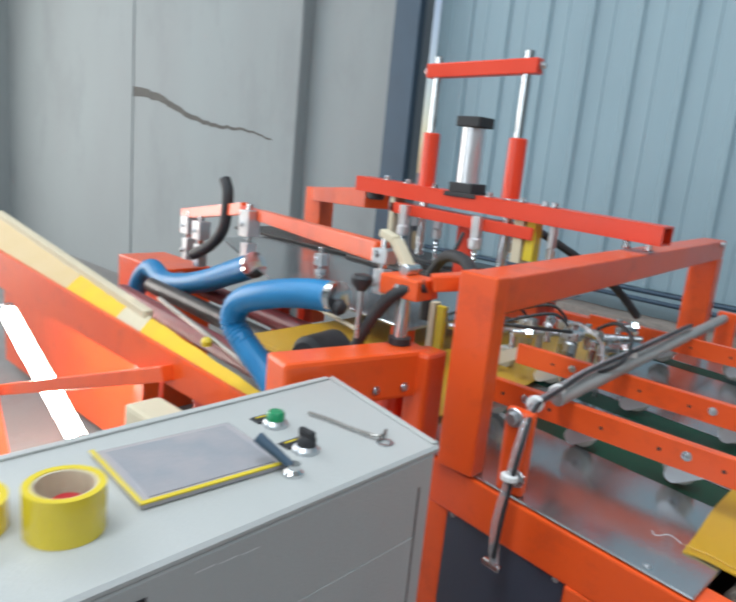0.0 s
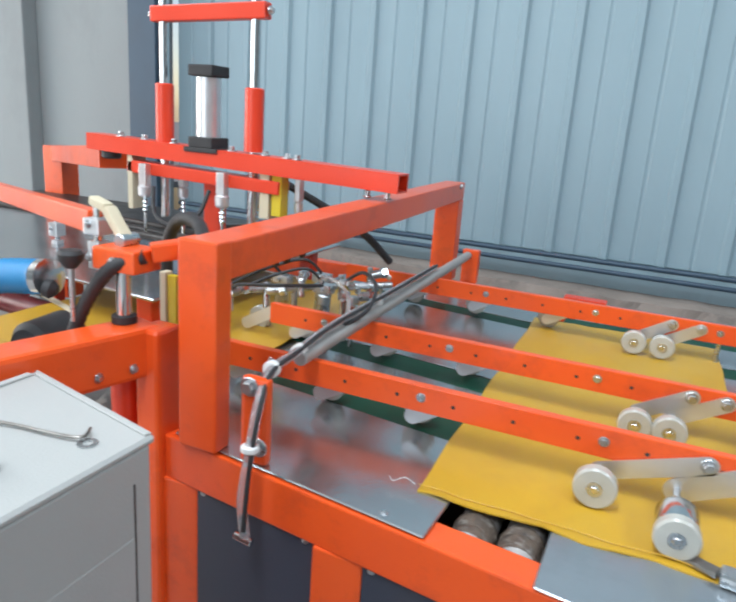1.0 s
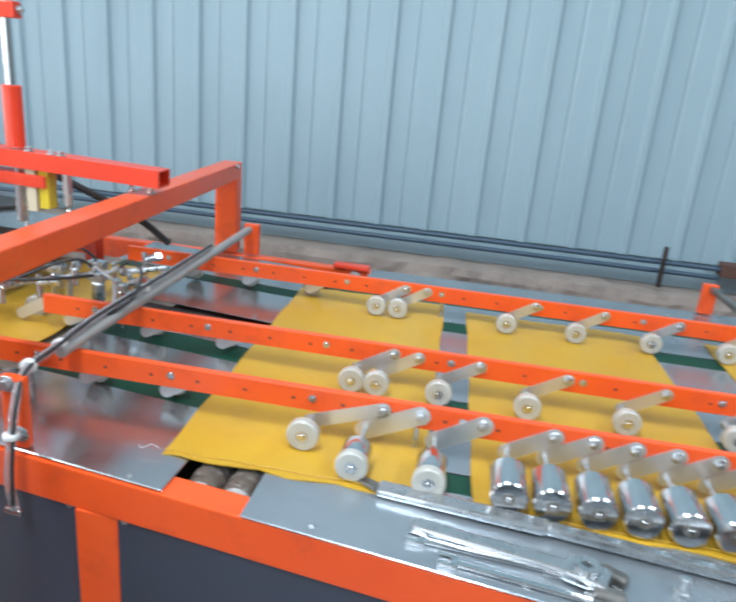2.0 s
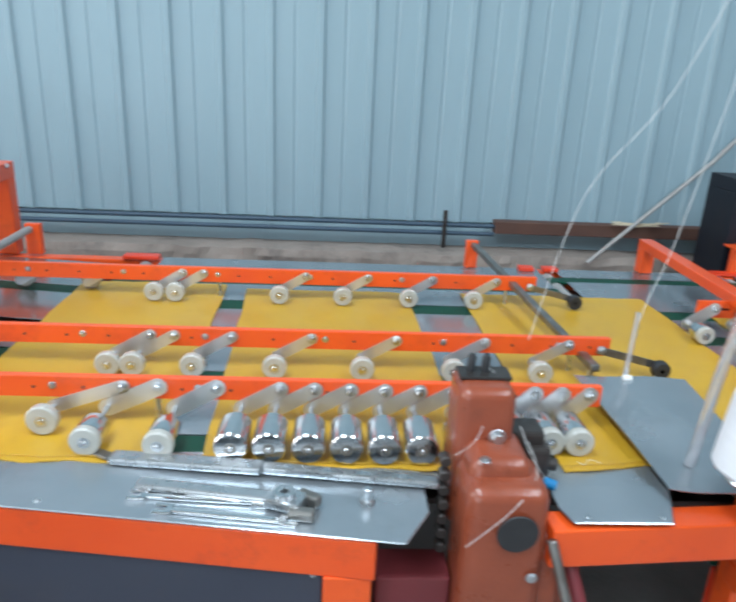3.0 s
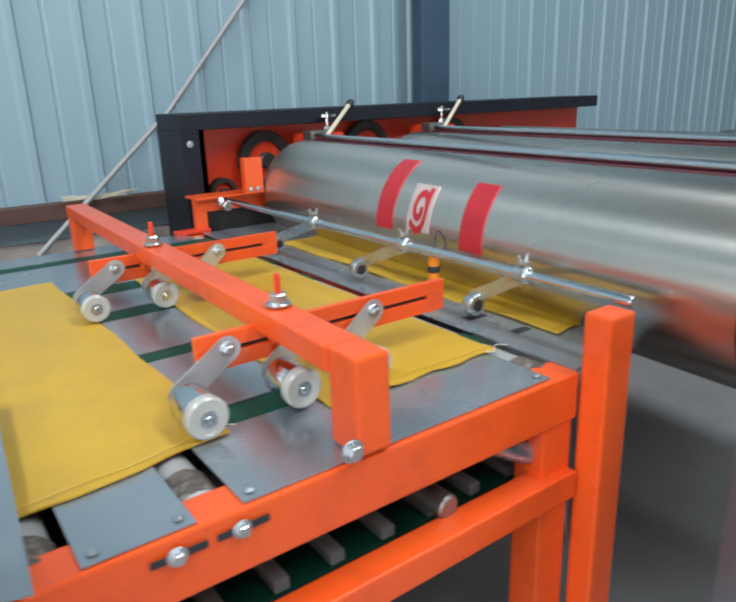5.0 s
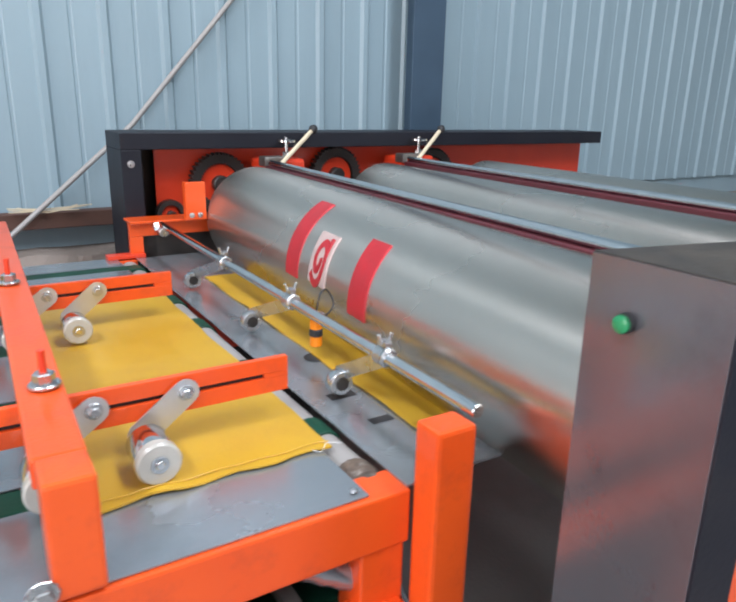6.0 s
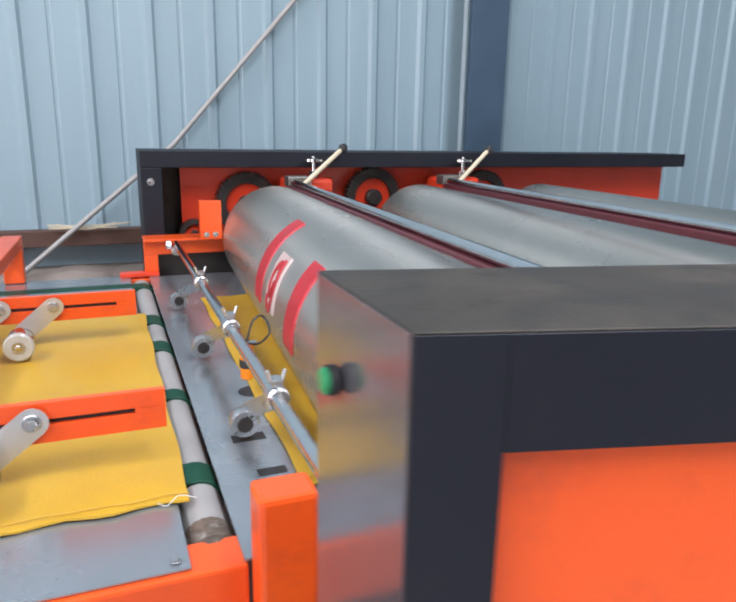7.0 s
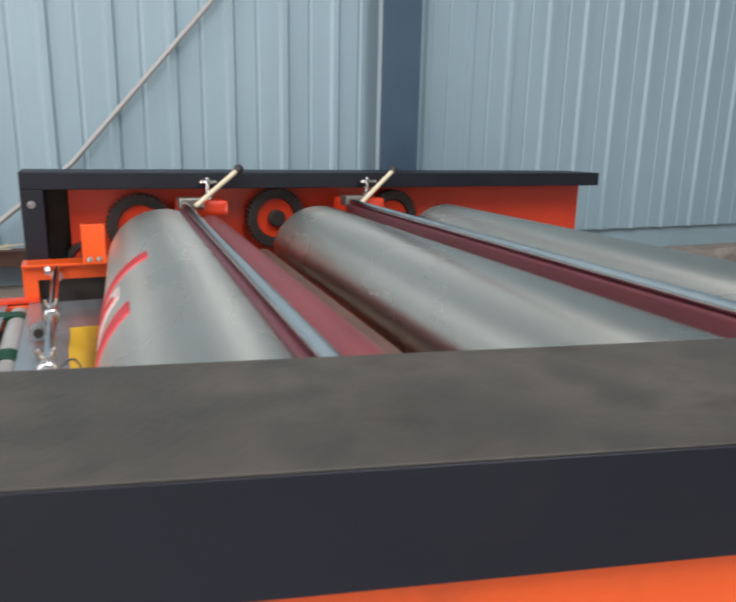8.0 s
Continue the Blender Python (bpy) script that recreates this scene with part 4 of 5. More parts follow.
# ---- sacks on the belts ----
def sack(x0, x1, y0, y1, z, seed, skew=0.0, label="flat yellow woven plastic sack on the belts", slant=0.0):
    """A flat sack: a thin two-sided sheet with soft ripples, frayed hem and a folded seam."""
    rng = random.Random(seed)
    s = thing("sack", label, "sack", ((x0 + x1) / 2, (y0 + y1) / 2, z), "sacks on the table")
    bm = bmesh.new()
    nx, ny = 26, 44
    grid = []
    for j in range(ny + 1):
        row = []
        for i in range(nx + 1):
            u, v = i / nx, j / ny
            x = x0 + (x1 - x0) * u + skew * (1 - v)
            y = y0 + (y1 - y0) * v + slant * u * (1 - v)
            if j == 0:
                y += 0.004 * math.sin(u * 19 + seed) + rng.uniform(-0.0015, 0.0015)
            if i in (0, nx):
                x += 0.002 * math.sin(v * 23 + seed)
            h = 0.003 * noise.noise((x * 5, y * 5, seed)) + 0.0024 * noise.noise((x * 19, y * 11, seed + 4)) + 0.0012 * abs(noise.noise((x * 9 + y * 4, y * 7, seed + 9)))
            h += 0.002 * max(0, 1 - v * 12) * (0.6 + 0.6 * noise.noise((x * 16, seed, 2)))
            row.append(bm.verts.new((x, y, z + 0.004 + h)))
        grid.append(row)
    for j in range(ny):
        for i in range(nx):
            bm.faces.new((grid[j][i], grid[j][i + 1], grid[j + 1][i + 1], grid[j + 1][i]))
    low = bmesh.ops.extrude_face_region(bm, geom=bm.faces[:])
    for v in low["geom"]:
        if isinstance(v, bmesh.types.BMVert):
            v.co.z -= 0.003
    bmesh.ops.recalc_face_normals(bm, faces=bm.faces[:])
    put("cloth", bm, SACK, s, smooth=True)
    pts = [(x0 + (x1 - x0) * k / 14 + skew, y0 + 0.012 + slant * k / 14 + 0.002 * math.sin(k * 2.1), z + 0.009 + 0.0012 * math.sin(k * 1.3 + seed)) for k in range(15)]
    tube("seam", pts, 0.0008, SACK, s, seg=6, steps=3)
    return s


sack(-0.25, 0.25, 0.985, 2.12, Z, 1, 0.03)
sack(0.325, 0.885, 0.975, 2.08, Z, 2, 0.05)
sack(1.085, 1.755, 0.975, 2.09, Z, 3, 0.02, slant=0.085)
sack(1.925, 2.265, 1.035, 1.96, Z, 4, 0.0)
sack(2.42, 2.77, 1.02, 2.09, Z, 5, -0.01)
sack(-1.42, -0.74, 1.06, 2.05, 0.858, 6, 0.0, "flat yellow woven sack under the press head")
thr = thing("thread_ends", "white loose thread ends on the sack hems", "thread", (0.5, 0.99, 0.86))
for x, y in ((1.78, 1.05), (1.18, 0.985), (2.27, 1.015), (-0.22, 0.98)):
    tube("thread", [(x, y, 0.868), (x - 0.02, y + 0.008, 0.870), (x - 0.035, y - 0.004, 0.866), (x - 0.045, y + 0.006, 0.866)], 0.0005, WHITE, thr, seg=5, steps=4)


# ---- pressure wheels ----
def press_wheel(xw, yw, dx, rail_y, r=0.031, width=0.022, steel=False, label="", zw=0.886, barrel=0.0):
    """A wheel on a slanting flat arm that is pinned to the rail."""
    w = thing("pressure_wheel", label or "pale plastic pressure wheel on a zinc arm", "wheel", (xw, yw, zw - r), "steel rollers in a row" if steel else "pressure wheels")
    pin = Vector((xw + dx, rail_y - 0.012, 0.937))
    axle = Vector((xw, rail_y - 0.012, zw))
    d = (pin - axle).normalized()
    side = Vector((0, 1, 0))
    up = side.cross(d)
    wd = 0.018 if steel else 0.02 if barrel > 0 else 0.015
    bm = bmesh.new()
    ring = []
    for k in range(9):
        a = -math.pi / 2 + math.pi * k / 8
        ring.append(pin + d * math.cos(a) * wd + up * math.sin(a) * wd)
    for k in range(9):
        a = math.pi / 2 + math.pi * k / 8
        ring.append(axle + d * math.cos(a) * wd + up * math.sin(a) * wd)
    f = bm.faces.new([bm.verts.new(p) for p in ring])
    ext = bmesh.ops.extrude_face_region(bm, geom=[f])
    for v in ext["geom"]:
        if isinstance(v, bmesh.types.BMVert):
            v.co.y -= 0.003
    bmesh.ops.recalc_face_normals(bm, faces=bm.faces[:])
    put("arm", bm, ALU, w)
    bolt(w, pin + Vector((0, -0.003, 0)), (0, -1, 0), 0.008, 0.01)
    back = Vector((xw, rail_y - 0.012, zw))
    face = Vector((xw, yw - width / 2, zw))
    rod("axle", back, face + Vector((0, -0.004, 0)), 0.006, CHROME, w, seg=10)
    y0 = yw - width / 2
    prof = [(0.012, 0), (r - 0.003, 0), (r, 0.003), (r, width - 0.003), (r - 0.003, width), (0.012, width), (0.012, 0)]
    mt = frame_to((xw, y0, zw), (xw, y0 + 1, zw))
    tyre = put("tyre", lathe_bm(prof, 28, mt), CHROME if steel else WHEEL, w, smooth=True)
    if barrel > 0:
        put("barrel", lathe_bm([(0, 0), (r * 0.93, 0), (r * 0.95, 0.003), (r * 0.95, barrel - 0.003), (r * 0.9, barrel), (0, barrel)], 28, frame_to((xw, y0 + width + 0.0015, zw), (xw, y0 + 1, zw))), CHROME, w, "bright zinc barrel", smooth=True)
    put("hub", lathe_bm([(0.0065, 0), (0.012, 0), (0.012, width), (0.0065, width)], 16, frame_to((xw, y0 - 0.001, zw), (xw, y0 + 1, zw))), WORN if steel else ZINC, tyre, smooth=True)
    return w


for x in (-0.62, -0.42, -0.20):
    press_wheel(x, 2.04, 0.085, 2.014)
for x in (-0.86, -0.72, -0.50, -0.29):
    press_wheel(x, 1.525, 0.09, 1.474)
for x in (-0.69, -0.49, -0.30):
    press_wheel(x, 1.22, 0.085, 1.184)
for x in (0.040, 0.109, 0.45, 0.66, 0.881, 1.10):
    press_wheel(x, 1.93, 0.085, 1.99)
for x in (0.072, 0.132, 0.28, 0.485, 0.706, 0.94, 1.166):
    press_wheel(x, 1.37, 0.09, 1.45)
press_wheel(0.030, 1.09, 0.15, 1.16, r=0.033)
press_wheel(0.145, 1.01, 0.11, 1.16, width=0.02, barrel=0.05)
press_wheel(0.29, 1.0, 0.09, 1.16, width=0.02, barrel=0.06, label="zinc pressure roller with a pale face")
for x in (0.433, 0.508, 0.586, 0.662, 0.738, 0.814, 0.90):
    press_wheel(x, 1.028, 0.085, 1.16, r=0.034, width=0.09, steel=True, zw=0.889, label="shiny steel pressure roller in a close row")
for x in (1.026, 1.088, 1.150):
    press_wheel(x, 1.035, 0.055, 1.16, r=0.031, width=0.02, barrel=0.07, label="zinc roller with a pale plastic face")
press_wheel(1.745, 1.06, 0.075, 1.16, r=0.03, width=0.018, barrel=0.05, label="zinc pressure roller with a pale face on the slotted rail")
press_wheel(1.89, 1.06, 0.07, 1.16, r=0.03, width=0.018, barrel=0.05, label="zinc pressure roller with a pale face on the slotted rail")
press_wheel(2.02, 1.06, 0.065, 1.16, r=0.03, width=0.018, barrel=0.05, label="zinc pressure roller with a pale face on the slotted rail")
press_wheel(1.76, 1.66, 0.075, 1.775, r=0.028, width=0.016, barrel=0.04, label="zinc pressure roller with a pale face on the slotted rail")
press_wheel(1.905, 1.66, 0.07, 1.775, r=0.028, width=0.016, barrel=0.04, label="zinc pressure roller with a pale face on the slotted rail")
press_wheel(2.015, 1.66, 0.06, 1.775, r=0.028, width=0.016, barrel=0.04, label="zinc pressure roller with a pale face on the slotted rail")
# long flat arms at the rail ends
for xa, xb, y in ((1.335, 1.505, 1.45), (1.29, 1.455, 1.985)):
    a = thing("trailing_arm", "flat brown arm with a small black wheel", "arm", (xb, y, 0.87), "trailing arms")
    beam("arm", (xa, y - 0.014, 0.926), (xb, y - 0.014, 0.885), 0.004, 0.022, WORN, a)
    bolt(a, (xa + 0.01, y - 0.016, 0.926), (0, -1, 0), 0.008, 0.009)
    put("wheel", lathe_bm([(0.006, 0), (0.022, 0), (0.024, 0.004), (0.024, 0.024), (0.022, 0.028), (0.006, 0.028)], 20, frame_to((xb, y - 0.05, 0.882), (xb, y, 0.882))), BLACK, a, smooth=True)

# ---- cross tubes, sensors and air lines ----
ct = thing("cross_tube", "grey steel cross tube over the rails", "tube", (-0.53, 1.7, 0.95))
rod("tube", (-0.567, 2.43, 0.955), (-0.50, 1.10, 0.975), 0.0145, PALEROD, ct, seg=14)
beam("stub", (-0.56, 2.452, 0.852), (-0.56, 2.452, 0.975), 0.06, 0.03, ORANGE, ct)
lug = box("lug", -0.505, -0.455, 0.925, 0.945, 0.852, 1.0, ORANGE, ct, "orange lug", bev=0.008)
bolt(lug, (-0.487, 0.925, 0.985), (0, -1, 0), 0.011, 0.012)
bolt(lug, (-0.468, 0.925, 0.885), (0, -1, 0), 0.011, 0.012)
al = thing("air_line", "clear and black air lines tied along the cross tube", "hose", (-0.47, 0.9, 0.9))
tube("line", [(-0.55, 2.0, 0.985), (-0.53, 1.6, 0.992), (-0.515, 1.25, 0.995), (-0.50, 1.08, 0.99), (-0.475, 0.965, 1.0), (-0.462, 0.912, 0.965), (-0.463, 0.892, 0.89), (-0.47, 0.885, 0.81), (-0.465, 0.888, 0.745)], 0.0085, CLEAR, al, seg=10)
tube("line", [(-0.545, 2.0, 0.992), (-0.52, 1.6, 1.0), (-0.505, 1.25, 1.003), (-0.49, 1.08, 0.998), (-0.467, 0.955, 1.003), (-0.456, 0.905, 0.96), (-0.458, 0.884, 0.86), (-0.463, 0.88, 0.76)], 0.004, BLACK, al, seg=8)
for p, q in (((-0.508, 1.12, 0.985), (-0.505, 1.10, 0.985)), ((-0.483, 0.985, 0.998), (-0.479, 0.970, 1.0)), ((-0.463, 0.893, 0.905), (-0.463, 0.892, 0.893)), ((-0.53, 1.52, 0.985), (-0.529, 1.50, 0.985))):
    put("cable_tie", rod_bm(p, q, 0.0145, 14), WHITE, al, smooth=True)
put("fitting", rod_bm((-0.485, 0.888, 0.742), (-0.452, 0.888, 0.738), 0.007, 10), CHROME, al, smooth=True)
for k, (x, y) in enumerate(((-0.72, 1.60), (-0.86, 1.62), (-0.78, 1.70))):
    v = thing("air_valve", "small zinc air valve with black lines", "valve", (x, y, 0.86), "air valves")
    rod("body", (x, y, 0.87), (x + 0.01, y - 0.01, 0.96), 0.018, ZINC, v, seg=16)
    box("head", x - 0.02, x + 0.03, y - 0.02, y + 0.012, 0.96, 0.985, ZINC, v, bev=0.003)
    tube("line", [(x, y, 0.985), (x - 0.04, y - 0.02, 1.02), (x - 0.11, y - 0.05, 1.0), (x - 0.17, y - 0.1, 0.97), (x - 0.22, y - 0.12, 0.94)], 0.004, BLACK, v, seg=8)
    bolt(v, (x + 0.005, y - 0.02, 0.973), (0, -1, 0), 0.005, 0.01)
for k, (x, y, z, turn_deg) in enumerate(((-0.83, 1.50, 0.965, 20), (-0.90, 1.44, 0.96, 70), (-0.70, 1.66, 0.975, -30), (-0.77, 1.57, 0.99, 110), (-0.66, 1.76, 0.985, 50), (-0.62, 1.60, 0.965, 15))):
    d = Vector((math.cos(radians(turn_deg)), math.sin(radians(turn_deg)), 0.15))
    p = Vector((x, y, z))
    e = thing("pipe_elbow", "bright zinc air fitting clamped on the valve rod", "fitting", p, "air fittings")
    rod("body", p, p + d * 0.045, 0.012, ZINC, e, seg=14)
    put("nut", hex_bm(p + d * 0.035, p + d * 0.052, 0.015), CHROME, e)
    rod("branch", p, p + Vector((0.004, -0.004, -0.045)), 0.009, CHROME, e, seg=12)
    put("screw", hex_bm(p + Vector((0, 0, 0.008)), p + Vector((0, 0, 0.024)), 0.008), ZINC, e)
for k, pts in enumerate(([(-0.66, 1.62, 1.0), (-0.60, 1.58, 1.035), (-0.53, 1.50, 1.03), (-0.50, 1.40, 1.0), (-0.51, 1.30, 0.985)], [(-0.72, 1.58, 0.99), (-0.66, 1.50, 1.03), (-0.58, 1.45, 1.015), (-0.53, 1.36, 0.99)], [(-0.90, 1.46, 0.97), (-0.84, 1.40, 1.0), (-0.74, 1.42, 1.01), (-0.68, 1.52, 1.0)])):
    al2 = thing("air_tube", "thin air tube looped between the fittings", "hose", pts[0], "thin air tubes")
    tube("tube", pts, 0.0045, (BLACK, CLEAR, BLACK, CLEAR)[k], al2, seg=8)
for x, y in ((-0.60, 1.53), (-0.635, 1.56)):
    sc = thing("small_air_cylinder", "small bright air cylinder hanging over the belt", "cylinder", (x, y, 0.86), "small air cylinders")
    rod("barrel", (x, y, 0.885), (x, y, 0.965), 0.015, CHROME, sc, seg=16)
    rod("rod", (x, y, 0.855), (x, y, 0.886), 0.006, ZINC, sc, seg=10)
    put("cap", hex_bm((x, y, 0.965), (x, y, 0.985), 0.014), ZINC, sc)
rodb = thing("valve_rod", "steel rod carrying the air valves", "rod", (-0.8, 1.55, 0.95))
rod("rod", (-0.98, 1.42, 0.955), (-0.60, 1.78, 0.965), 0.009, ZINC, rodb)
rod("foot", (-0.80, 1.59, 0.85), (-0.80, 1.59, 0.955), 0.008, ZINC, rodb)
cb = thing("cross_tube", "grey square cross tube from the far stub", "tube", (1.24, 1.8, 0.93))
beam("tube", (1.193, 2.46, 0.95), (1.305, 1.36, 0.905), 0.024, 0.02, WORN, cb)
beam("stub", (1.19, 2.452, 0.852), (1.19, 2.452, 0.965), 0.05, 0.03, ORANGE, cb)
rod("foot", (1.302, 1.385, 0.85), (1.302, 1.385, 0.90), 0.008, ZINC, cb, seg=8)
for x in (-0.14, 1.42, 1.52):
    rp = thing("red_block", "red plastic chain block at the table edge", "block", (x, 2.44, Z), "red blocks")
    box("block", x - 0.07 if x < 0 else x - 0.03, x + 0.07 if x < 0 else x + 0.03, 2.41, 2.46, Z, Z + 0.016, RED, rp, bev=0.004)

# ---- tools on the plate ----
tool = thing("long_bar", "long worn steel pry bar on the plate", "tool", (0.5, 0.95, 0.853))
put("bar", beam_bm((0.50, 0.955, 0.866), (0.84, 0.915, 0.864), 0.026, 0.016, 0.006), ZINC, tool)
put("handle", beam_bm((0.20, 0.990, 0.862), (0.50, 0.955, 0.866), 0.036, 0.016, 0.006), ZINC, tool)
put("claw", beam_bm((0.13, 1.03, 0.856), (0.20, 0.990, 0.862), 0.022, 0.008, 0.003), WORN, tool)
tool = thing("pipe_wrench", "worn steel adjustable pipe wrench on the plate", "tool", (0.45, 0.87, 0.853))
put("handle", join(beam_bm((0.275, 0.905, 0.862), (0.53, 0.862, 0.864), 0.028, 0.013, 0.005), beam_bm((0.52, 0.866, 0.866), (0.585, 0.84, 0.868), 0.05, 0.02, 0.006)), ZINC, tool)
put("jaw", join(beam_bm((0.575, 0.872, 0.866), (0.612, 0.845, 0.868), 0.02, 0.022, 0.005), beam_bm((0.56, 0.822, 0.864), (0.605, 0.812, 0.864), 0.02, 0.02, 0.005)), WORN, tool)
put("nut", lathe_bm([(0.008, 0), (0.019, 0), (0.019, 0.016), (0.008, 0.016)], 16, Matrix.Translation((0.55, 0.85, 0.872))), ZINC, tool, smooth=True)
for k, (a, b) in enumerate((((0.345, 0.835), (0.555, 0.808)), ((0.29, 0.875), (0.50, 0.86)))):
    t2 = thing("spanner", "chromed open-ended spanner on the plate", "tool", (a[0], a[1], 0.853), "spanners")
    pa, pb = Vector((*a, 0.8565)), Vector((*b, 0.8565))
    put("shaft", beam_bm(pa, pb, 0.012, 0.006, 0.002), CHROME, t2)
    for p, s in ((pa, -1), (pb, 1)):
        d = (pb - pa).normalized() * s
        n = Vector((-d.y, d.x, 0))
        put("jaw", join(beam_bm(p - d * 0.004 + n * 0.010, p + d * 0.022 + n * 0.010, 0.010, 0.008, 0.002), beam_bm(p - d * 0.004 - n * 0.010, p + d * 0.022 - n * 0.010, 0.010, 0.008, 0.002), beam_bm(p - d * 0.010, p + d * 0.002, 0.028, 0.008, 0.002)), CHROME, t2)
bb = thing("bolt_stub", "zinc bolt standing on the plate", "bolt", (0.70, 0.86, 0.852))
put("shank", join(hex_bm((0.70, 0.865, 0.852), (0.70, 0.865, 0.862), 0.013), rod_bm((0.70, 0.865, 0.862), (0.70, 0.865, 0.885), 0.008, 12)), ZINC, bb)

# ---- sewing head ----
sew = thing("sewing_head", "brown hammered-paint bag sewing head beside the table", "sewing machine", (0.93, 0.85, 0.0))
def tapered_bm(x0, x1, y0, y1, z0, z1, top, bev):
    """A cast block whose plan narrows towards the top by the given shares of its width and depth."""
    bm = box_bm(x0, x1, y0, y1, z0, z1, 0)
    for v in bm.verts:
        k = (v.co.z - z0) / (z1 - z0)
        v.co.x += ((x0 + x1) / 2 - v.co.x) * top[0] * k
        v.co.y += ((y0 + y1) / 2 - v.co.y) * top[1] * k
    bmesh.ops.bevel(bm, geom=bm.edges[:], offset=bev, segments=4, profile=0.5, affect="EDGES", clamp_overlap=True)
    return bm


put("base", tapered_bm(0.862, 1.016, 0.748, 0.890, 0.45, 0.958, (0.06, 0.1), 0.026), BROWN, sew, smooth=True)
put("arm", tapered_bm(0.858, 0.972, 0.868, 0.990, 0.80, 1.083, (0.1, 0.08), 0.02), BROWN, sew, smooth=True)
put("shoulder", tapered_bm(0.872, 0.992, 0.79, 0.93, 0.92, 0.987, (0.14, 0.2), 0.02), BROWN, sew, smooth=True)
put("cheek", tapered_bm(0.985, 1.075, 0.775, 0.88, 0.45, 0.86, (0.5, 0.2), 0.02), BROWN, sew, smooth=True)
put("badge", rod_bm((0.955, 0.7485, 0.882), (0.955, 0.744, 0.882), 0.036, 28), BLACK, sew, "black round badge", smooth=True)
for x in (0.893, 0.92):
    put("thread_pin", lathe_bm([(0, 0), (0.008, 0), (0.008, 0.028), (0.005, 0.034), (0, 0.035)], 14, Matrix.Translation((x, 0.945, 1.088))), BLACK, sew, smooth=True)
box("tension_plate", 0.868, 0.965, 0.915, 0.965, 1.083, 1.089, DARK, sew, bev=0.002)
box("cover_plate", 0.90, 0.975, 0.842, 0.845, 0.94, 0.953, BROWN, sew, bev=0.001)
bolt(sew, (0.935, 0.868, 0.995), (0, -1, 0), 0.011, 0.012)
bolt(sew, (0.99, 0.748, 0.79), (0, -1, 0), 0.007, 0.006)
bolt(sew, (0.90, 0.80, 0.99), (0, 0, 1), 0.007, 0.006)
put("feed_foot", join(box_bm(0.968, 1.035, 0.90, 0.96, 0.955, 0.985, 0.006), box_bm(1.0, 1.045, 0.88, 0.94, 0.90, 0.96, 0.008), rod_bm((0.985, 0.90, 0.93), (1.06, 0.89, 0.925), 0.012, 14)), DARK, sew, "dark steel feed foot")
rod("blue_knob", (1.03, 0.865, 0.905), (1.052, 0.857, 0.901), 0.010, BLUE, sew, "blue plastic knob", seg=16)
put("cover", tapered_bm(1.03, 1.13, 0.80, 0.89, 0.45, 0.80, (0.5, 0.2), 0.02), BROWN, sew, smooth=True)
for k in range(7):
    rod("chain_link", (0.846, 0.86 - 0.004 * k, 0.945 - k * 0.028), (0.846, 0.885 - 0.004 * k, 0.945 - k * 0.028), 0.011, DARK, sew, seg=10)
rod("lever", (1.07, 0.80, 0.80), (1.115, 0.70, 0.62), 0.012, MAROON, sew, "dull red lever")
rod("lever", (1.02, 0.76, 0.86), (1.065, 0.70, 0.70), 0.009, WORN, sew)
box("bracket", 0.725, 0.862, 0.80, 0.88, 0.35, 0.742, MAROON, sew, "dull red bracket beside the table", bev=0.006)
tube("thread", [(0.92, 0.945, 1.10), (0.936, 0.925, 1.077), (0.90, 0.862, 1.0), (0.858, 0.852, 0.965)], 0.0005, WHITE, sew, "loose white thread", seg=5)
tube("thread", [(0.99, 0.862, 0.99), (0.993, 0.80, 0.962), (0.94, 0.745, 0.93), (0.867, 0.742, 0.858)], 0.0005, WHITE, sew, "loose white thread", seg=5)
tube("thread", [(0.985, 0.90, 1.0), (1.0, 0.86, 0.96), (1.035, 0.862, 0.91)], 0.0006, WHITE, sew, seg=5)

# the head is a size larger than drawn above
sew.location = (0.935, 0.897, -0.074)
sew.scale = (1.045, 1.045, 1.045)

# ---- loose grey sheet and yarn cone ----
sh = thing("grey_sheet", "loose bent grey steel sheet across the table", "sheet", (1.4, 1.1, 0.87))
bm = bmesh.new()
rows = []
corner = [Vector((1.243, 1.345, 0.895)), Vector((1.53, 1.335, 0.895)), Vector((1.50, 0.875, 0.867)), Vector((1.285, 0.90, 0.867))]
for j in range(9):
    v = j / 8
    a, b = corner[0].lerp(corner[3], v), corner[1].lerp(corner[2], v)
    rows.append([bm.verts.new(a.lerp(b, i / 8) + Vector((0, 0, 0.006 * math.sin(v * 3.1) - 0.003 * math.sin(i * 0.9)))) for i in range(9)])
for j in range(8):
    for i in range(8):
        bm.faces.new((rows[j][i], rows[j + 1][i], rows[j + 1][i + 1], rows[j][i + 1]))
ext = bmesh.ops.extrude_face_region(bm, geom=bm.faces[:])
for v in ext["geom"]:
    if isinstance(v, bmesh.types.BMVert):
        v.co.z -= 0.002
bmesh.ops.recalc_face_normals(bm, faces=bm.faces[:])
put("sheet", bm, PLATE, sh, smooth=True)
ey = thing("thread_eyelet", "white plastic eyelet on a thin steel wire", "eyelet", (1.365, 1.3, 0.87))
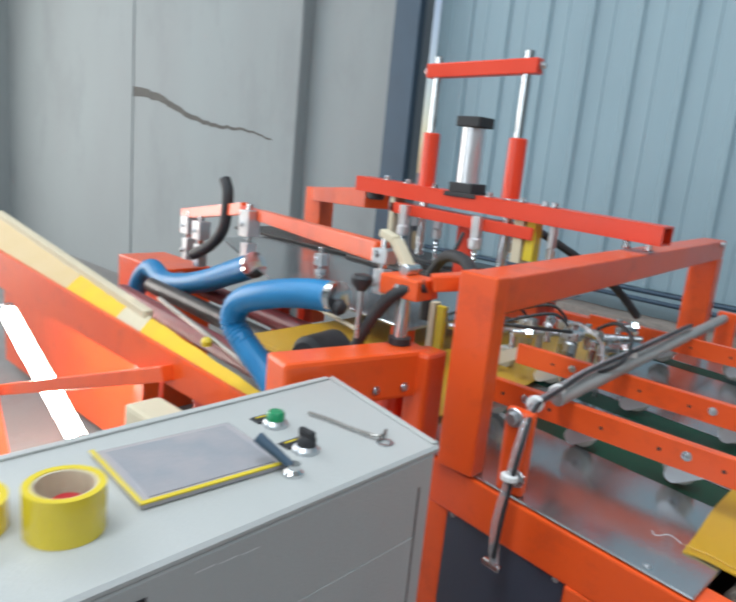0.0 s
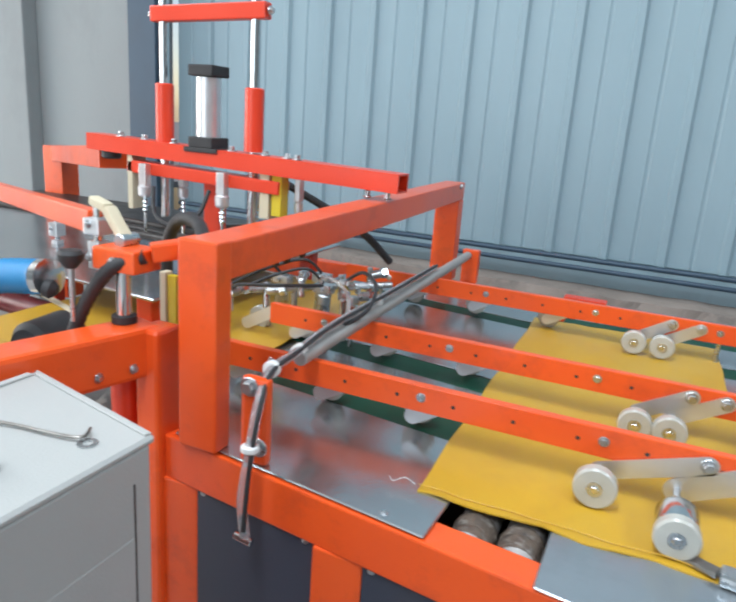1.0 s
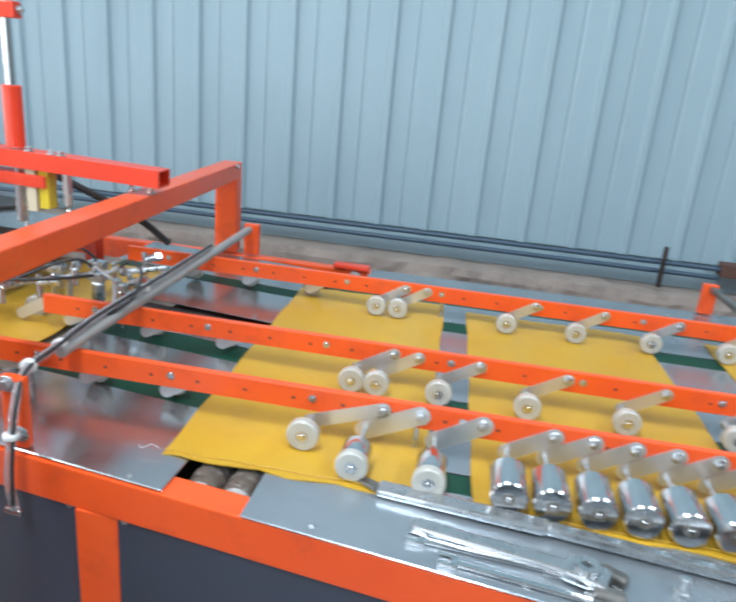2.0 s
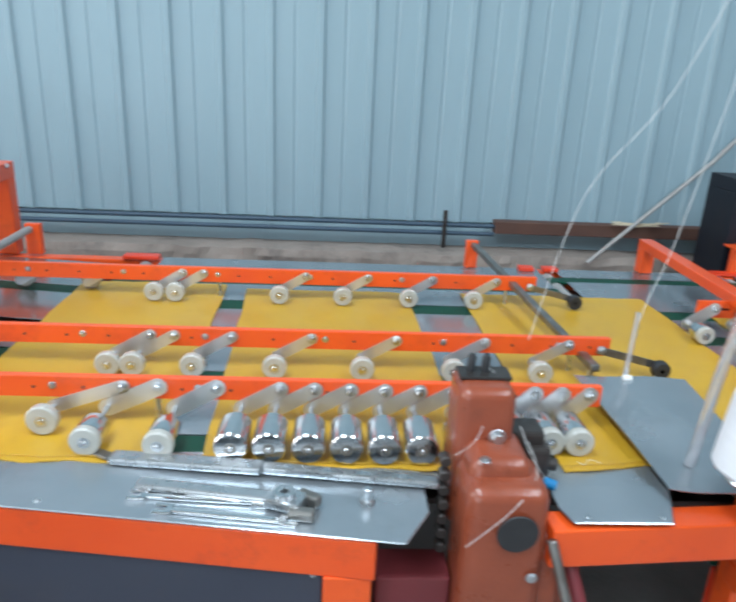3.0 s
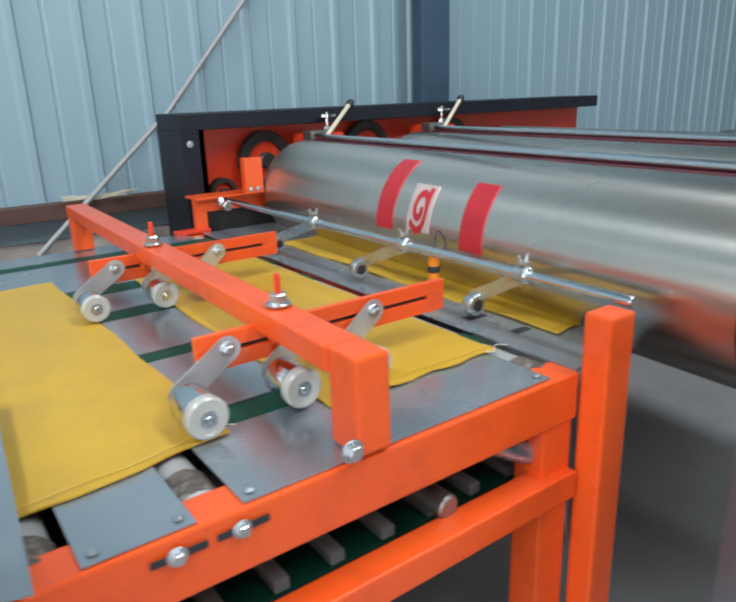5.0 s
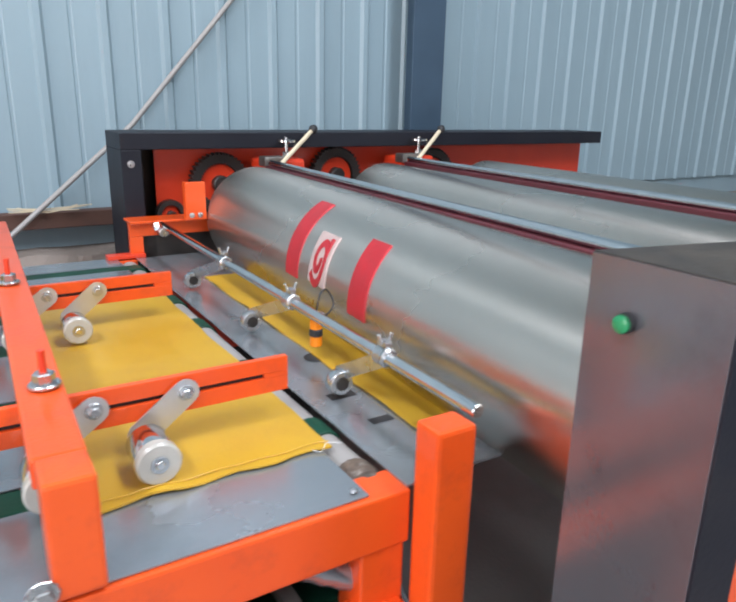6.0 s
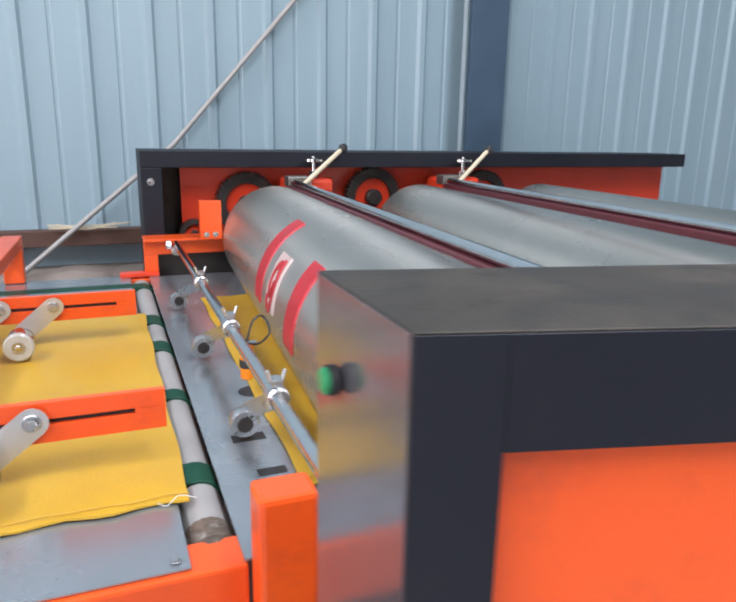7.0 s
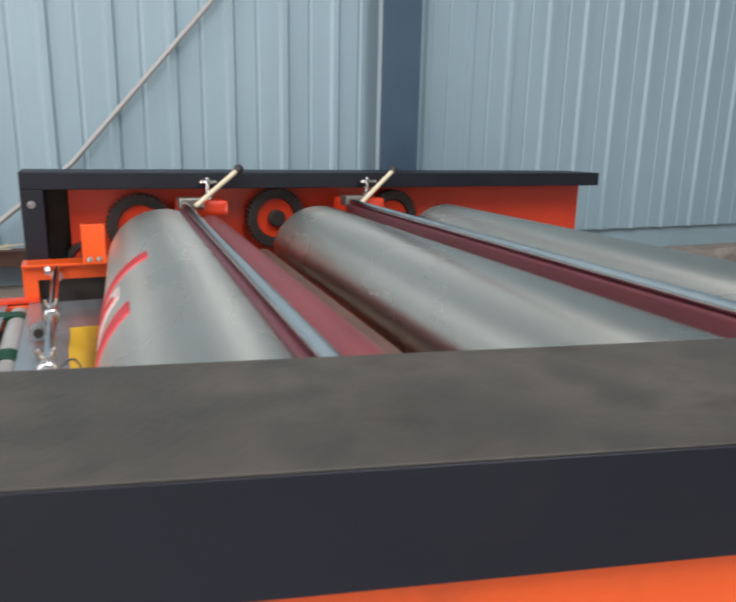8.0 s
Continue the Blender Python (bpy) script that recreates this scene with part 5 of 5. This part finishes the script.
rod("wire", (1.37, 1.33, 0.895), (1.384, 1.35, 1.065), 0.0065, CLEAR, ey, "clear tube on the eyelet", seg=10)
put("eye", rod_bm((1.362, 1.325, 0.897), (1.384, 1.325, 0.897), 0.009, 12), WHITE, ey, smooth=True)
CX, CY, CZ = 1.393, 0.831, 0.951
cone = thing("yarn_cone", "large white yarn cone on a teal plastic core", "yarn", (CX, CY, CZ))
prof = [(0.021, 0.0), (0.072, 0.0), (0.0765, 0.006)]
for k in range(1, 40):
    h = 0.006 + 0.130 * k / 40
    prof.append((0.0765 - 0.0034 * k / 40 + 0.00025 * math.sin(k * 2.6), h))
prof += [(0.0720, 0.1405), (0.0665, 0.1445), (0.024, 0.1395), (0.0205, 0.136), (0.0205, 0.0)]
LEAN = Matrix.Translation((CX, CY, CZ)) @ Matrix.Rotation(radians(4.5), 4, "Y")
put("yarn", lathe_bm(prof, 64, LEAN), YARN, cone, smooth=True)
put("core", lathe_bm([(0.0135, 0.001), (0.020, 0.001), (0.0185, 0.141), (0.0172, 0.1445), (0.013, 0.1445), (0.012, 0.140), (0.0135, 0.001)], 32, LEAN), TEAL, cone, "teal plastic core", smooth=True)
cs = thing("cone_stand", "steel cone stand with a clear guide tube", "stand", (CX, CY, Z))
put("dish", lathe_bm([(0, -0.012), (0.064, -0.012), (0.067, -0.009), (0.064, -0.003), (0, -0.003)], 36, LEAN), STEEL, cs, "grey steel dish", smooth=True)
put("spindle", lathe_bm([(0, -0.01), (0.006, -0.01), (0.006, 0.118), (0.004, 0.122), (0, 0.122)], 14, LEAN), DARK, cs, smooth=True)
beam("bracket", (CX, CY, CZ - 0.028), (CX + 0.06, 0.91, CZ - 0.028), 0.04, 0.03, RED, cs)
beam("bracket", (CX + 0.06, 0.905, 0.80), (CX + 0.06, 0.905, CZ - 0.016), 0.04, 0.03, ORANGE, cs)
tube("guide_tube", [(1.358, 0.973, 0.875), (1.363, 0.973, 0.92), (1.378, 0.973, 1.083), (1.393, 0.973, 1.193), (1.406, 0.973, 1.295), (1.418, 0.973, 1.413), (1.432, 0.97, 2.05)], 0.0103, CLEAR, cs, "clear plastic guide tube", seg=14, curve=True)
ty = thing("thread_strands", "thin white sewing threads running up over the table", "thread", (1.4, 1.4, 1.2))
for pts in ([(1.372, 1.335, 0.90), (1.42, 1.40, 1.05), (1.50, 1.45, 1.25), (1.62, 1.5, 1.8)], [(1.12, 1.36, 0.98), (1.223, 1.40, 1.34), (1.393, 1.4, 1.588), (1.55, 1.42, 1.95)]):
    tube("thread", pts, 0.0008, WHITE, ty, seg=5, steps=8)

# ---- small things along the wall ----
pole = thing("wall_peg", "thin dark peg standing at the wall rail", "peg", (1.16, 3.02, 0.8))
rod("peg", (1.165, WALL_Y - 0.10, 0.79), (1.165, WALL_Y - 0.10, 0.975), 0.011, DARK, pole, seg=8)
rope = thing("wall_brace", "long thin galvanised brace rod across the wall", "brace", (2.3, 3.0, 1.0))
rod("rod", (1.86, 2.90, 0.76), (2.462, 3.04, 1.249), 0.010, PALEROD, rope, seg=10)
rod("rod", (2.462, 3.04, 1.249), (3.80, 3.06, 2.775), 0.010, PALEROD, rope, seg=10)
tw = thing("straw_twist", "twist of dry straw on the wall bar", "straw", (2.12, 2.98, 0.93))
for k in range(6):
    a = random.Random(k)
    tube("straw", [(2.0 + a.uniform(-0.02, 0.02), 2.985, 0.935 + a.uniform(0, 0.02)), (2.12, 2.98, 0.94 + a.uniform(-0.01, 0.01)), (2.25 + a.uniform(-0.03, 0.03), 2.985, 0.935 + a.uniform(0, 0.025))], 0.0025, CREAM, tw, seg=5, steps=3)
ck = thing("wall_crack", "dark irregular crack across the plaster wall", "crack", (-4.8, 3.09, 1.5))
rng = random.Random(5)
pts = []
for k in range(40):
    u = k / 39
    x = -5.9 + u * 2.14
    z = 1.735 - 0.36 * u + 0.03 * math.sin(u * 9) + rng.uniform(-0.008, 0.008)
    pts.append((x, z, 0.045 * (1 - u) ** 1.5 + 0.006))
bm = bmesh.new()
top = [bm.verts.new((x, WALL_Y - 0.003, z + w)) for x, z, w in pts]
low = [bm.verts.new((x, WALL_Y - 0.003, z - w * 0.7)) for x, z, w in pts]
for k in range(39):
    bm.faces.new((low[k], low[k + 1], top[k + 1], top[k]))
put("crack", bm, material("dark_crack", (0.13, 0.125, 0.115), 0.95, second=(0.09, 0.085, 0.08), scale=8, bump=0.2), ck)
structure(box("wall_seam", -5.93, -5.90, WALL_Y - 0.012, WALL_Y, 0, 5.0, PLASTER, bev=0.004), "raised plaster joint on the wall", "wall")


# ---- details of the gate and the second table ----
for y, z in ((1.70, 0.989), (1.14, 0.987)):
    n = thing("clamp_nut", "zinc nut and washer on a red threaded stud", "nut", (1.905, y, z), "nuts on the gate")
    put("washer", rod_bm((1.905, y, z), (1.905, y, z + 0.006), 0.02, 20), ZINC, n, smooth=True)
    put("nut", hex_bm((1.905, y, z + 0.005), (1.905, y, z + 0.02), 0.014), ZINC, n)
    rod("stud", (1.905, y, z + 0.018), (1.905, y, z + 0.05), 0.005, RED, n, "red thread end", seg=8)
    rod("hanger", (1.905, y + 0.02, 0.93), (1.905, y + 0.02, 0.965), 0.006, ZINC, n, seg=8)
bolt(gate, (1.862, 0.893, Z + 0.018), (0, -1, 0), 0.011, 0.012)
for x in (1.64, 1.715):
    put("slot", box_bm(x - 0.033, x + 0.031, 0.8942, 0.8958, 0.8205, 0.8295, 0.0006), BLACK, table)
    bolt(table, (x - 0.004, 0.895, 0.825), (0, -1, 0), 0.008, 0.010)
for x in (-0.63, -0.3, 0.05, 0.4):
    bolt(table, (x + 0.06, front(x + 0.06) + 0.02, Z + 0.002), (0, 0, 1), 0.0042, 0.003)
for x, y in ((1.56, 0.92), (1.65, 0.92), (1.735, 0.92), (2.235, 0.92), (1.10, 0.83), (1.24, 0.83)):
    bolt(table, (x, y, Z + 0.002), (0, 0, 1), 0.0042, 0.003)
low = thing("lower_conveyor", "dark green ribbed conveyor under the table", "conveyor", (1.9, 1.5, 0))
box("belt", 1.48, 2.35, 1.0, 2.3, 0.60, 0.615, GREEN, low, bev=0.002)
for k in range(9):
    x = 1.52 + 0.095 * k
    beam("rib", (x, 1.0, 0.625), (x, 2.3, 0.625), 0.026, 0.02, PALEROD, low)
beam("side_beam", (1.46, 0.905, 0.652), (2.30, 0.905, 0.650), 0.05, 0.05, ORANGE, low)
beam("side_beam", (1.48, 0.97, 0.60), (2.35, 0.97, 0.60), 0.03, 0.05, DARK, low)
rod("shaft", (2.05, 0.92, 0.69), (2.02, 1.5, 0.70), 0.02, WORN, low)
for x, y in ((1.5, 0.98), (2.3, 0.98), (1.5, 2.28), (2.3, 2.28)):
    beam("leg", (x, y, 0), (x, y, 0.60), 0.04, 0.04, RED, low)
box("leg", 1.493, 1.551, 0.90, 0.955, 0.0, 0.80, ORANGE, table, bev=0.005)
bm = tube_bm([(2.10, 0.98, 0.80), (2.18, 0.95, 0.74), (2.30, 0.93, 0.66), (2.36, 0.93, 0.5)], 0.022, 12, 10, 0.05)
fh = thing("flexible_conduit", "grey-blue ribbed flexible conduit under the table", "hose", (2.2, 0.95, 0.5))
put("conduit", bm, PLATE, fh, smooth=True)

# ---- printing press ----
press = thing("printing_press", "navy hooded printing press with steel cylinders and gears", "press", (2.9, 1.6, 0))
box("hood_top", 2.305, 4.6, 2.53, 2.76, 1.185, 1.24, NAVY, press, bev=0.004)
box("hood_side", 2.305, 2.37, 2.53, 2.76, 0.0, 1.185, NAVY, press, bev=0.003)
box("hood_back", 2.37, 4.6, 2.74, 2.755, 0.0, 1.185, DARK, press, bev=0)
box("gear_plate", 2.44, 4.6, 2.655, 2.665, 0.4, 1.185, RED, press, "orange-red gear plate", bev=0.001)
bolt(press, (2.335, 2.53, 1.14), (0, -1, 0), 0.008, 0.008)


def gear_bm(x, y, z, r, teeth, w):
    prof = []
    for k in range(teeth * 4):
        a = 2 * math.pi * k / (teeth * 4)
        rr = r if k % 4 < 2 else r * 0.93
        prof.append((rr * math.cos(a), rr * math.sin(a)))
    bm = bmesh.new()
    a = [bm.verts.new((x + px, y, z + pz)) for px, pz in prof]
    b = [bm.verts.new((x + px, y + w, z + pz)) for px, pz in prof]
    ia = [bm.verts.new((x + px * 0.68, y, z + pz * 0.68)) for px, pz in prof]
    ib = [bm.verts.new((x + px * 0.68, y + w, z + pz * 0.68)) for px, pz in prof]
    n = len(prof)
    for i in range(n):
        j = (i + 1) % n
        bm.faces.new((a[i], a[j], b[j], b[i]))
        bm.faces.new((ia[i], ib[i], ib[j], ia[j]))
        bm.faces.new((a[i], ia[i], ia[j], a[j]))
        bm.faces.new((b[i], b[j], ib[j], ib[i]))
    bmesh.ops.recalc_face_normals(bm, faces=bm.faces[:])
    return bm


for x, z, r in ((2.66, 1.055, 0.112), (3.14, 1.07, 0.112), (2.475, 0.955, 0.052), (2.92, 0.93, 0.07), (3.62, 1.06, 0.11)):
    g = put("gear", gear_bm(x, 2.60, z, r, 40, 0.035), DARK, press, "dark oily gear wheel")
    put("gear_web", rod_bm((x, 2.615, z), (x, 2.64, z), r * 0.7, 30), RED, g, smooth=True)
    rod("boss", (x, 2.585, z), (x, 2.65, z), r * 0.28, DARK, g)
TILT = 0.07


def axis(x, y):
    """The rolls run slightly askew to the table."""
    return x + (y - 2.38) * TILT


for x, z, r, mat, label in ((2.712, 0.960, 0.173, ROLLER, "ground steel printing cylinder"), (3.235, 0.965, 0.168, ROLLER, "ground steel printing cylinder"), (3.74, 0.965, 0.165, ROLLER, "ground steel printing cylinder")):
    c = rod("cylinder", (axis(x, 0.70), 0.70, z), (x, 2.40, z), r, mat, press, label, seg=72, bev=0.005)
    rod("shaft", (x, 2.40, z), (axis(x, 2.66), 2.66, z), 0.03, CHROME, c)
    rod("flange", (axis(x, 2.405), 2.405, z), (axis(x, 2.425), 2.425, z), r * 0.55, DARK, c, seg=30)
for x, z, r in ((2.862, 1.058, 0.05), (3.445, 1.053, 0.05)):
    rod("inking_roll", (axis(x, 0.74), 0.74, z), (x, 2.42, z), r, MAROON, press, "maroon rubber inking roll", seg=36)
    # dark sheet added to paint the shade between roll and cylinder
    slab("ink_tray", [(axis(x, 0.74) + 0.045, 0.74), (axis(x, 0.74) + 0.185, 0.74), (x + 0.185, 2.40), (x + 0.045, 2.40)], 0.975, 0.99, RUSTY, press, "dark brown sheet for the shaded gap between the rolls", bev=0.001)
for x in (2.805, 3.39):
    rod("doctor_bar", (axis(x, 0.72) - 0.024, 0.72, 1.142), (x - 0.022, 2.43, 1.142), 0.010, CHROME, press, "bright steel bar", seg=14)
    beam("doctor_blade", (axis(x, 0.72) - 0.022, 0.72, 1.117), (x - 0.02, 2.43, 1.117), 0.046, 0.03, BLADE, press, "dark maroon blade strip")
    lv = rod("lever", (x + 0.01, 2.42, 1.135), (x + 0.165, 2.48, 1.25), 0.008, CREAM, press, "brass-coloured lever", seg=10)
    put("lever_knob", lathe_bm([(0, 0), (0.012, 0.002), (0.017, 0.014), (0.012, 0.027), (0, 0.029)], 16, frame_to((x + 0.158, 2.477, 1.244), (x + 0.19, 2.49, 1.268))), BLACK, lv, smooth=True)
    box("bearing_block", x - 0.03, x + 0.13, 2.47, 2.60, 1.10, 1.15, RED, press, bev=0.012)
    box("bearing_cap", x - 0.035, x + 0.045, 2.45, 2.51, 1.125, 1.16, WORN, press, bev=0.005)
    hw = put("handwheel", join(lathe_bm([(0.02, 0), (0.036, 0.003), (0.036, 0.011), (0.02, 0.013)], 24, Matrix.Translation((x + 0.065, 2.49, 1.205))), rod_bm((x + 0.065, 2.49, 1.14), (x + 0.065, 2.49, 1.225), 0.007, 10), box_bm(x + 0.03, x + 0.10, 2.484, 2.496, 1.208, 1.216, 0.002), rod_bm((x + 0.065, 2.49, 1.15), (x + 0.065, 2.49, 1.175), 0.015, 6)), CHROME, press, "chrome handwheel", smooth=True)


def band_bm(x, z, r, y0, y1, a0, a1, seg=26):
    """A curved plate on the printing cylinder between two angles."""
    bm = bmesh.new()
    rows = []
    for k in range(seg + 1):
        a = radians(a0 + (a1 - a0) * k / seg)
        row = []
        for rr, yy in ((r + 0.0003, y0), (r + 0.0032, y0 + 0.002), (r + 0.0032, y1 - 0.002), (r + 0.0003, y1)):
            row.append(bm.verts.new((axis(x, yy) + rr * math.cos(a), yy, z + rr * math.sin(a))))
        rows.append(row)
    for a, b in zip(rows, rows[1:]):
        for i in range(3):
            bm.faces.new((a[i], a[i + 1], b[i + 1], b[i]))
    for row in (rows[0], rows[-1]):
        bm.faces.new(row)
    bmesh.ops.recalc_face_normals(bm, faces=bm.faces[:])
    return bm


for y0, y1, a0, a1 in ((1.60, 1.675, 116, 182), (1.265, 1.34, 132, 184)):
    p = thing("printing_plate", "red rubber printing plate strip on the cylinder", "plate", (2.67, y0, 1.1), "printing plates")
    put("strip", band_bm(2.712, 0.960, 0.1732, y0, y1, a0, a1), INKRED, p, smooth=True)
p = thing("printing_plate", "red and white printing plate with a swirl on the cylinder", "plate", (2.6, 1.48, 1.0), "printing plates")
put("sheet", band_bm(2.712, 0.960, 0.1732, 1.45, 1.54, 140, 178), material("pale_plate_rubber", (0.55, 0.42, 0.40), 0.5), p, "pale backing", smooth=True)


def swirl_bm(x, z, r, yc, ac, r0, r1, turns, w, start, n=48):
    """A raised ribbon that winds inwards on the cylinder."""
    bm = bmesh.new()
    rows = []
    for k in range(n + 1):
        u = k / n
        rad, th = r0 + (r1 - r0) * u, start + turns * 2 * math.pi * u
        row = []
        for off in (-w / 2, w / 2):
            dy, ds = (rad + off) * math.cos(th) * 0.8, (rad + off) * math.sin(th) * 1.35
            a = radians(ac) + ds / r
            for lift in (0.003, 0.0055):
                row.append(bm.verts.new((axis(x, yc + dy) + (r + lift) * math.cos(a), yc + dy, z + (r + lift) * math.sin(a))))
        rows.append(row)
    for a, b in zip(rows, rows[1:]):
        for i, j in ((0, 1), (1, 3), (3, 2), (2, 0)):
            bm.faces.new((a[i], a[j], b[j], b[i]))
    for row in (rows[0], rows[-1]):
        bm.faces.new((row[0], row[1], row[3], row[2]))
    bmesh.ops.recalc_face_normals(bm, faces=bm.faces[:])
    return bm


put("mark", swirl_bm(2.712, 0.960, 0.1732, 1.495, 160, 0.042, 0.010, 1.45, 0.013, 0.6), INKRED, p, "red raised swirl", smooth=True)
put("mark", band_bm(2.712, 0.960, 0.1766, 1.462, 1.476, 143, 156, 10), INKRED, p, "red raised mark", smooth=True)

# infeed of the press: step bracket, long plate, bar with wheels
inf = thing("press_infeed", "grey infeed plate with orange step bracket", "plate", (2.38, 1.6, 0.8))
box("plate", 2.306, 2.75, 0.90, 2.43, 0.846, 0.85, PLATE, inf, bev=0.001)
box("step", 2.296, 2.58, 2.45, 2.475, 0.916, 0.966, ORANGE, inf, bev=0.002)
box("step_top", 2.296, 2.60, 2.43, 2.53, 0.960, 0.968, ORANGE, inf, bev=0.002)
box("step_leg", 2.296, 2.338, 2.45, 2.475, 0.84, 0.916, ORANGE, inf, bev=0.002)
box("step_foot", 2.22, 2.338, 2.43, 2.475, 0.85, 0.862, RED, inf, bev=0.002)
box("inner_box", 2.339, 2.62, 2.478, 2.53, 0.75, 0.915, DARK, inf, bev=0)
box("upright", 2.468, 2.536, 2.40, 2.41, 0.966, 1.09, ORANGE, inf, bev=0.003)
box("upright_lip", 2.468, 2.478, 2.41, 2.43, 0.966, 1.09, ORANGE, inf, bev=0.002)
for x in (2.487, 2.515):
    bolt(inf, (x, 2.40, 0.982), (0, -1, 0), 0.006, 0.006)
put("hole", rod_bm((2.415, 1.375, 0.8502), (2.415, 1.375, 0.8508), 0.026, 20), BLACK, inf)
put("hole", box_bm(2.345, 2.395, 1.18, 1.205, 0.8502, 0.8508, 0), BLACK, inf)
put("hole", box_bm(2.36, 2.40, 1.07, 1.09, 0.8502, 0.8508, 0), BLACK, inf)
box("front_post", 2.312, 2.375, 0.845, 0.895, 0.0, 0.948, ORANGE, inf, bev=0.006)
wb = thing("wheel_bar", "bright steel bar carrying three small wheels", "bar", (2.39, 1.5, 0.95))
rod("bar", (2.392, 2.44, 0.955), (2.388, 0.86, 0.955), 0.0105, CHROME, wb, seg=14)
put("end_clamp", join(rod_bm((2.392, 2.39, 0.935), (2.392, 2.44, 0.935), 0.016, 14), hex_bm((2.375, 2.40, 0.955), (2.36, 2.40, 0.955), 0.014)), ZINC, wb)
for (ya, xw, yw) in ((1.83, 2.355, 1.99), (1.44, 2.36, 1.587), (1.09, 2.367, 1.20)):
    hub = put("hub", join(rod_bm((2.39, ya - 0.016, 0.955), (2.39, ya + 0.016, 0.955), 0.0165, 16), box_bm(2.383, 2.397, ya - 0.012, ya + 0.012, 0.972, 0.982, 0.002)), ZINC, wb, smooth=False)
    for d in (-0.007, 0.007):
        rod("wing", (2.39 + d, ya, 0.976), (2.39 + d * 1.8, ya, 0.993), 0.0032, ZINC, hub, seg=8)
    put("arm", beam_bm((2.385, ya, 0.95), (xw, yw, 0.89), 0.004, 0.026, 0.001), ZINC, wb)
    whl = put("wheel", lathe_bm([(0.006, 0), (0.0205, 0), (0.0225, 0.003), (0.0225, 0.02), (0.0205, 0.023), (0.006, 0.023)], 22, frame_to((xw - 0.004, yw - 0.022, 0.8785), (xw - 0.004, yw + 1, 0.8785))), ZINC, wb, "pale wheel", smooth=True)
    put("bearing", lathe_bm([(0, 0), (0.012, 0), (0.012, 0.026), (0, 0.026)], 14, frame_to((xw - 0.004, yw - 0.0245, 0.8785), (xw - 0.004, yw + 1, 0.8785))), DARK, whl, smooth=True)
sn = thing("sensor", "orange and black proximity sensor on the wheel bar", "sensor", (2.40, 1.35, 0.87))
rod("body", (2.402, 1.352, 0.885), (2.402, 1.352, 0.95), 0.012, CAPORANGE, sn, seg=18)
put("ring", rod_bm((2.402, 1.352, 0.905), (2.402, 1.352, 0.922), 0.0135, 18), BLACK, sn, smooth=True)
tube("wire", [(2.402, 1.352, 0.95), (2.415, 1.36, 0.985), (2.435, 1.37, 0.99), (2.445, 1.36, 0.965), (2.425, 1.345, 0.95), (2.40, 1.33, 0.955)], 0.002, BLACK, sn, seg=6)
box("holder", 2.385, 2.42, 1.345, 1.36, 0.945, 0.951, ZINC, sn, bev=0.001)

# near hood of the press
def fy(x):
    return 0.645 - 0.215 * (x - 2.31)


def ny(x):
    return 0.508 - 0.25 * (x - 2.31)


XE = 3.5
nh = thing("near_hood", "dusty navy sheet hood on the near side of the press", "hood", (2.7, 0.5, 0))
slab("top", [(2.3105, ny(2.3105) + 0.0005), (XE, ny(XE) + 0.0005), (XE, fy(XE) - 0.0005), (2.3105, fy(2.3105) - 0.0005)], 1.2205, 1.222, HOODTOP, nh, "dusty stained hood top", bev=0.0005)
slab("top_strip", [(2.3525, ny(2.3525)), (XE, ny(XE)), (XE, fy(XE)), (2.3525, fy(2.3525))], 1.164, 1.2205, NAVY, nh, bev=0.0004)
slab("end_plate", [(2.31, ny(2.31) + 0.003), (2.352, ny(2.352) + 0.003), (2.352, fy(2.352)), (2.31, fy(2.31))], 0.0, 1.2205, material("glossy_dark_steel_plate", (0.24, 0.24, 0.26), 0.16, 0.7, second=(0.20, 0.20, 0.22), scale=8, bump=0.01, coat=0.3, rough_var=0.05, dirt=(0.12, 0.11, 0.11), dirt_scale=10, dirt_amount=0.4), nh, "glossy grey steel end plate", bev=0.0003)
slab("front_post", [(2.31, ny(2.31)), (2.352, ny(2.352)), (2.352, ny(2.352) + 0.0028), (2.31, ny(2.31) + 0.0028)], 0.0, 1.2205, NAVY, nh, bev=0.0003)
slab("panel", [(2.352, ny(2.352) + 0.012), (XE, ny(XE) + 0.012), (XE, ny(XE) + 0.02), (2.352, ny(2.352) + 0.02)], 0.2, 1.164, ORANGE, nh, "orange side panel")
slab("back_sheet", [(2.352, fy(2.352) - 0.006), (XE, fy(XE) - 0.006), (XE, fy(XE)), (2.352, fy(2.352))], 0.2, 1.164, NAVY, nh)
kb = thing("hood_knob", "green and black round knob on the hood end", "knob", (2.30, 0.57, 1.17))
put("knob", lathe_bm([(0, 0), (0.006, 0), (0.009, 0.003), (0.009, 0.008), (0, 0.008)], 22, frame_to((2.31, 0.60, 1.168), (2.2, 0.60, 1.168))), BLACK, kb, smooth=True)
put("cap", lathe_bm([(0, 0), (0.008, 0), (0.008, 0.003), (0.006, 0.0045), (0, 0.0045)], 22, frame_to((2.302, 0.60, 1.168), (2.2, 0.60, 1.168))), GREENBTN, kb, "green cap", smooth=True)
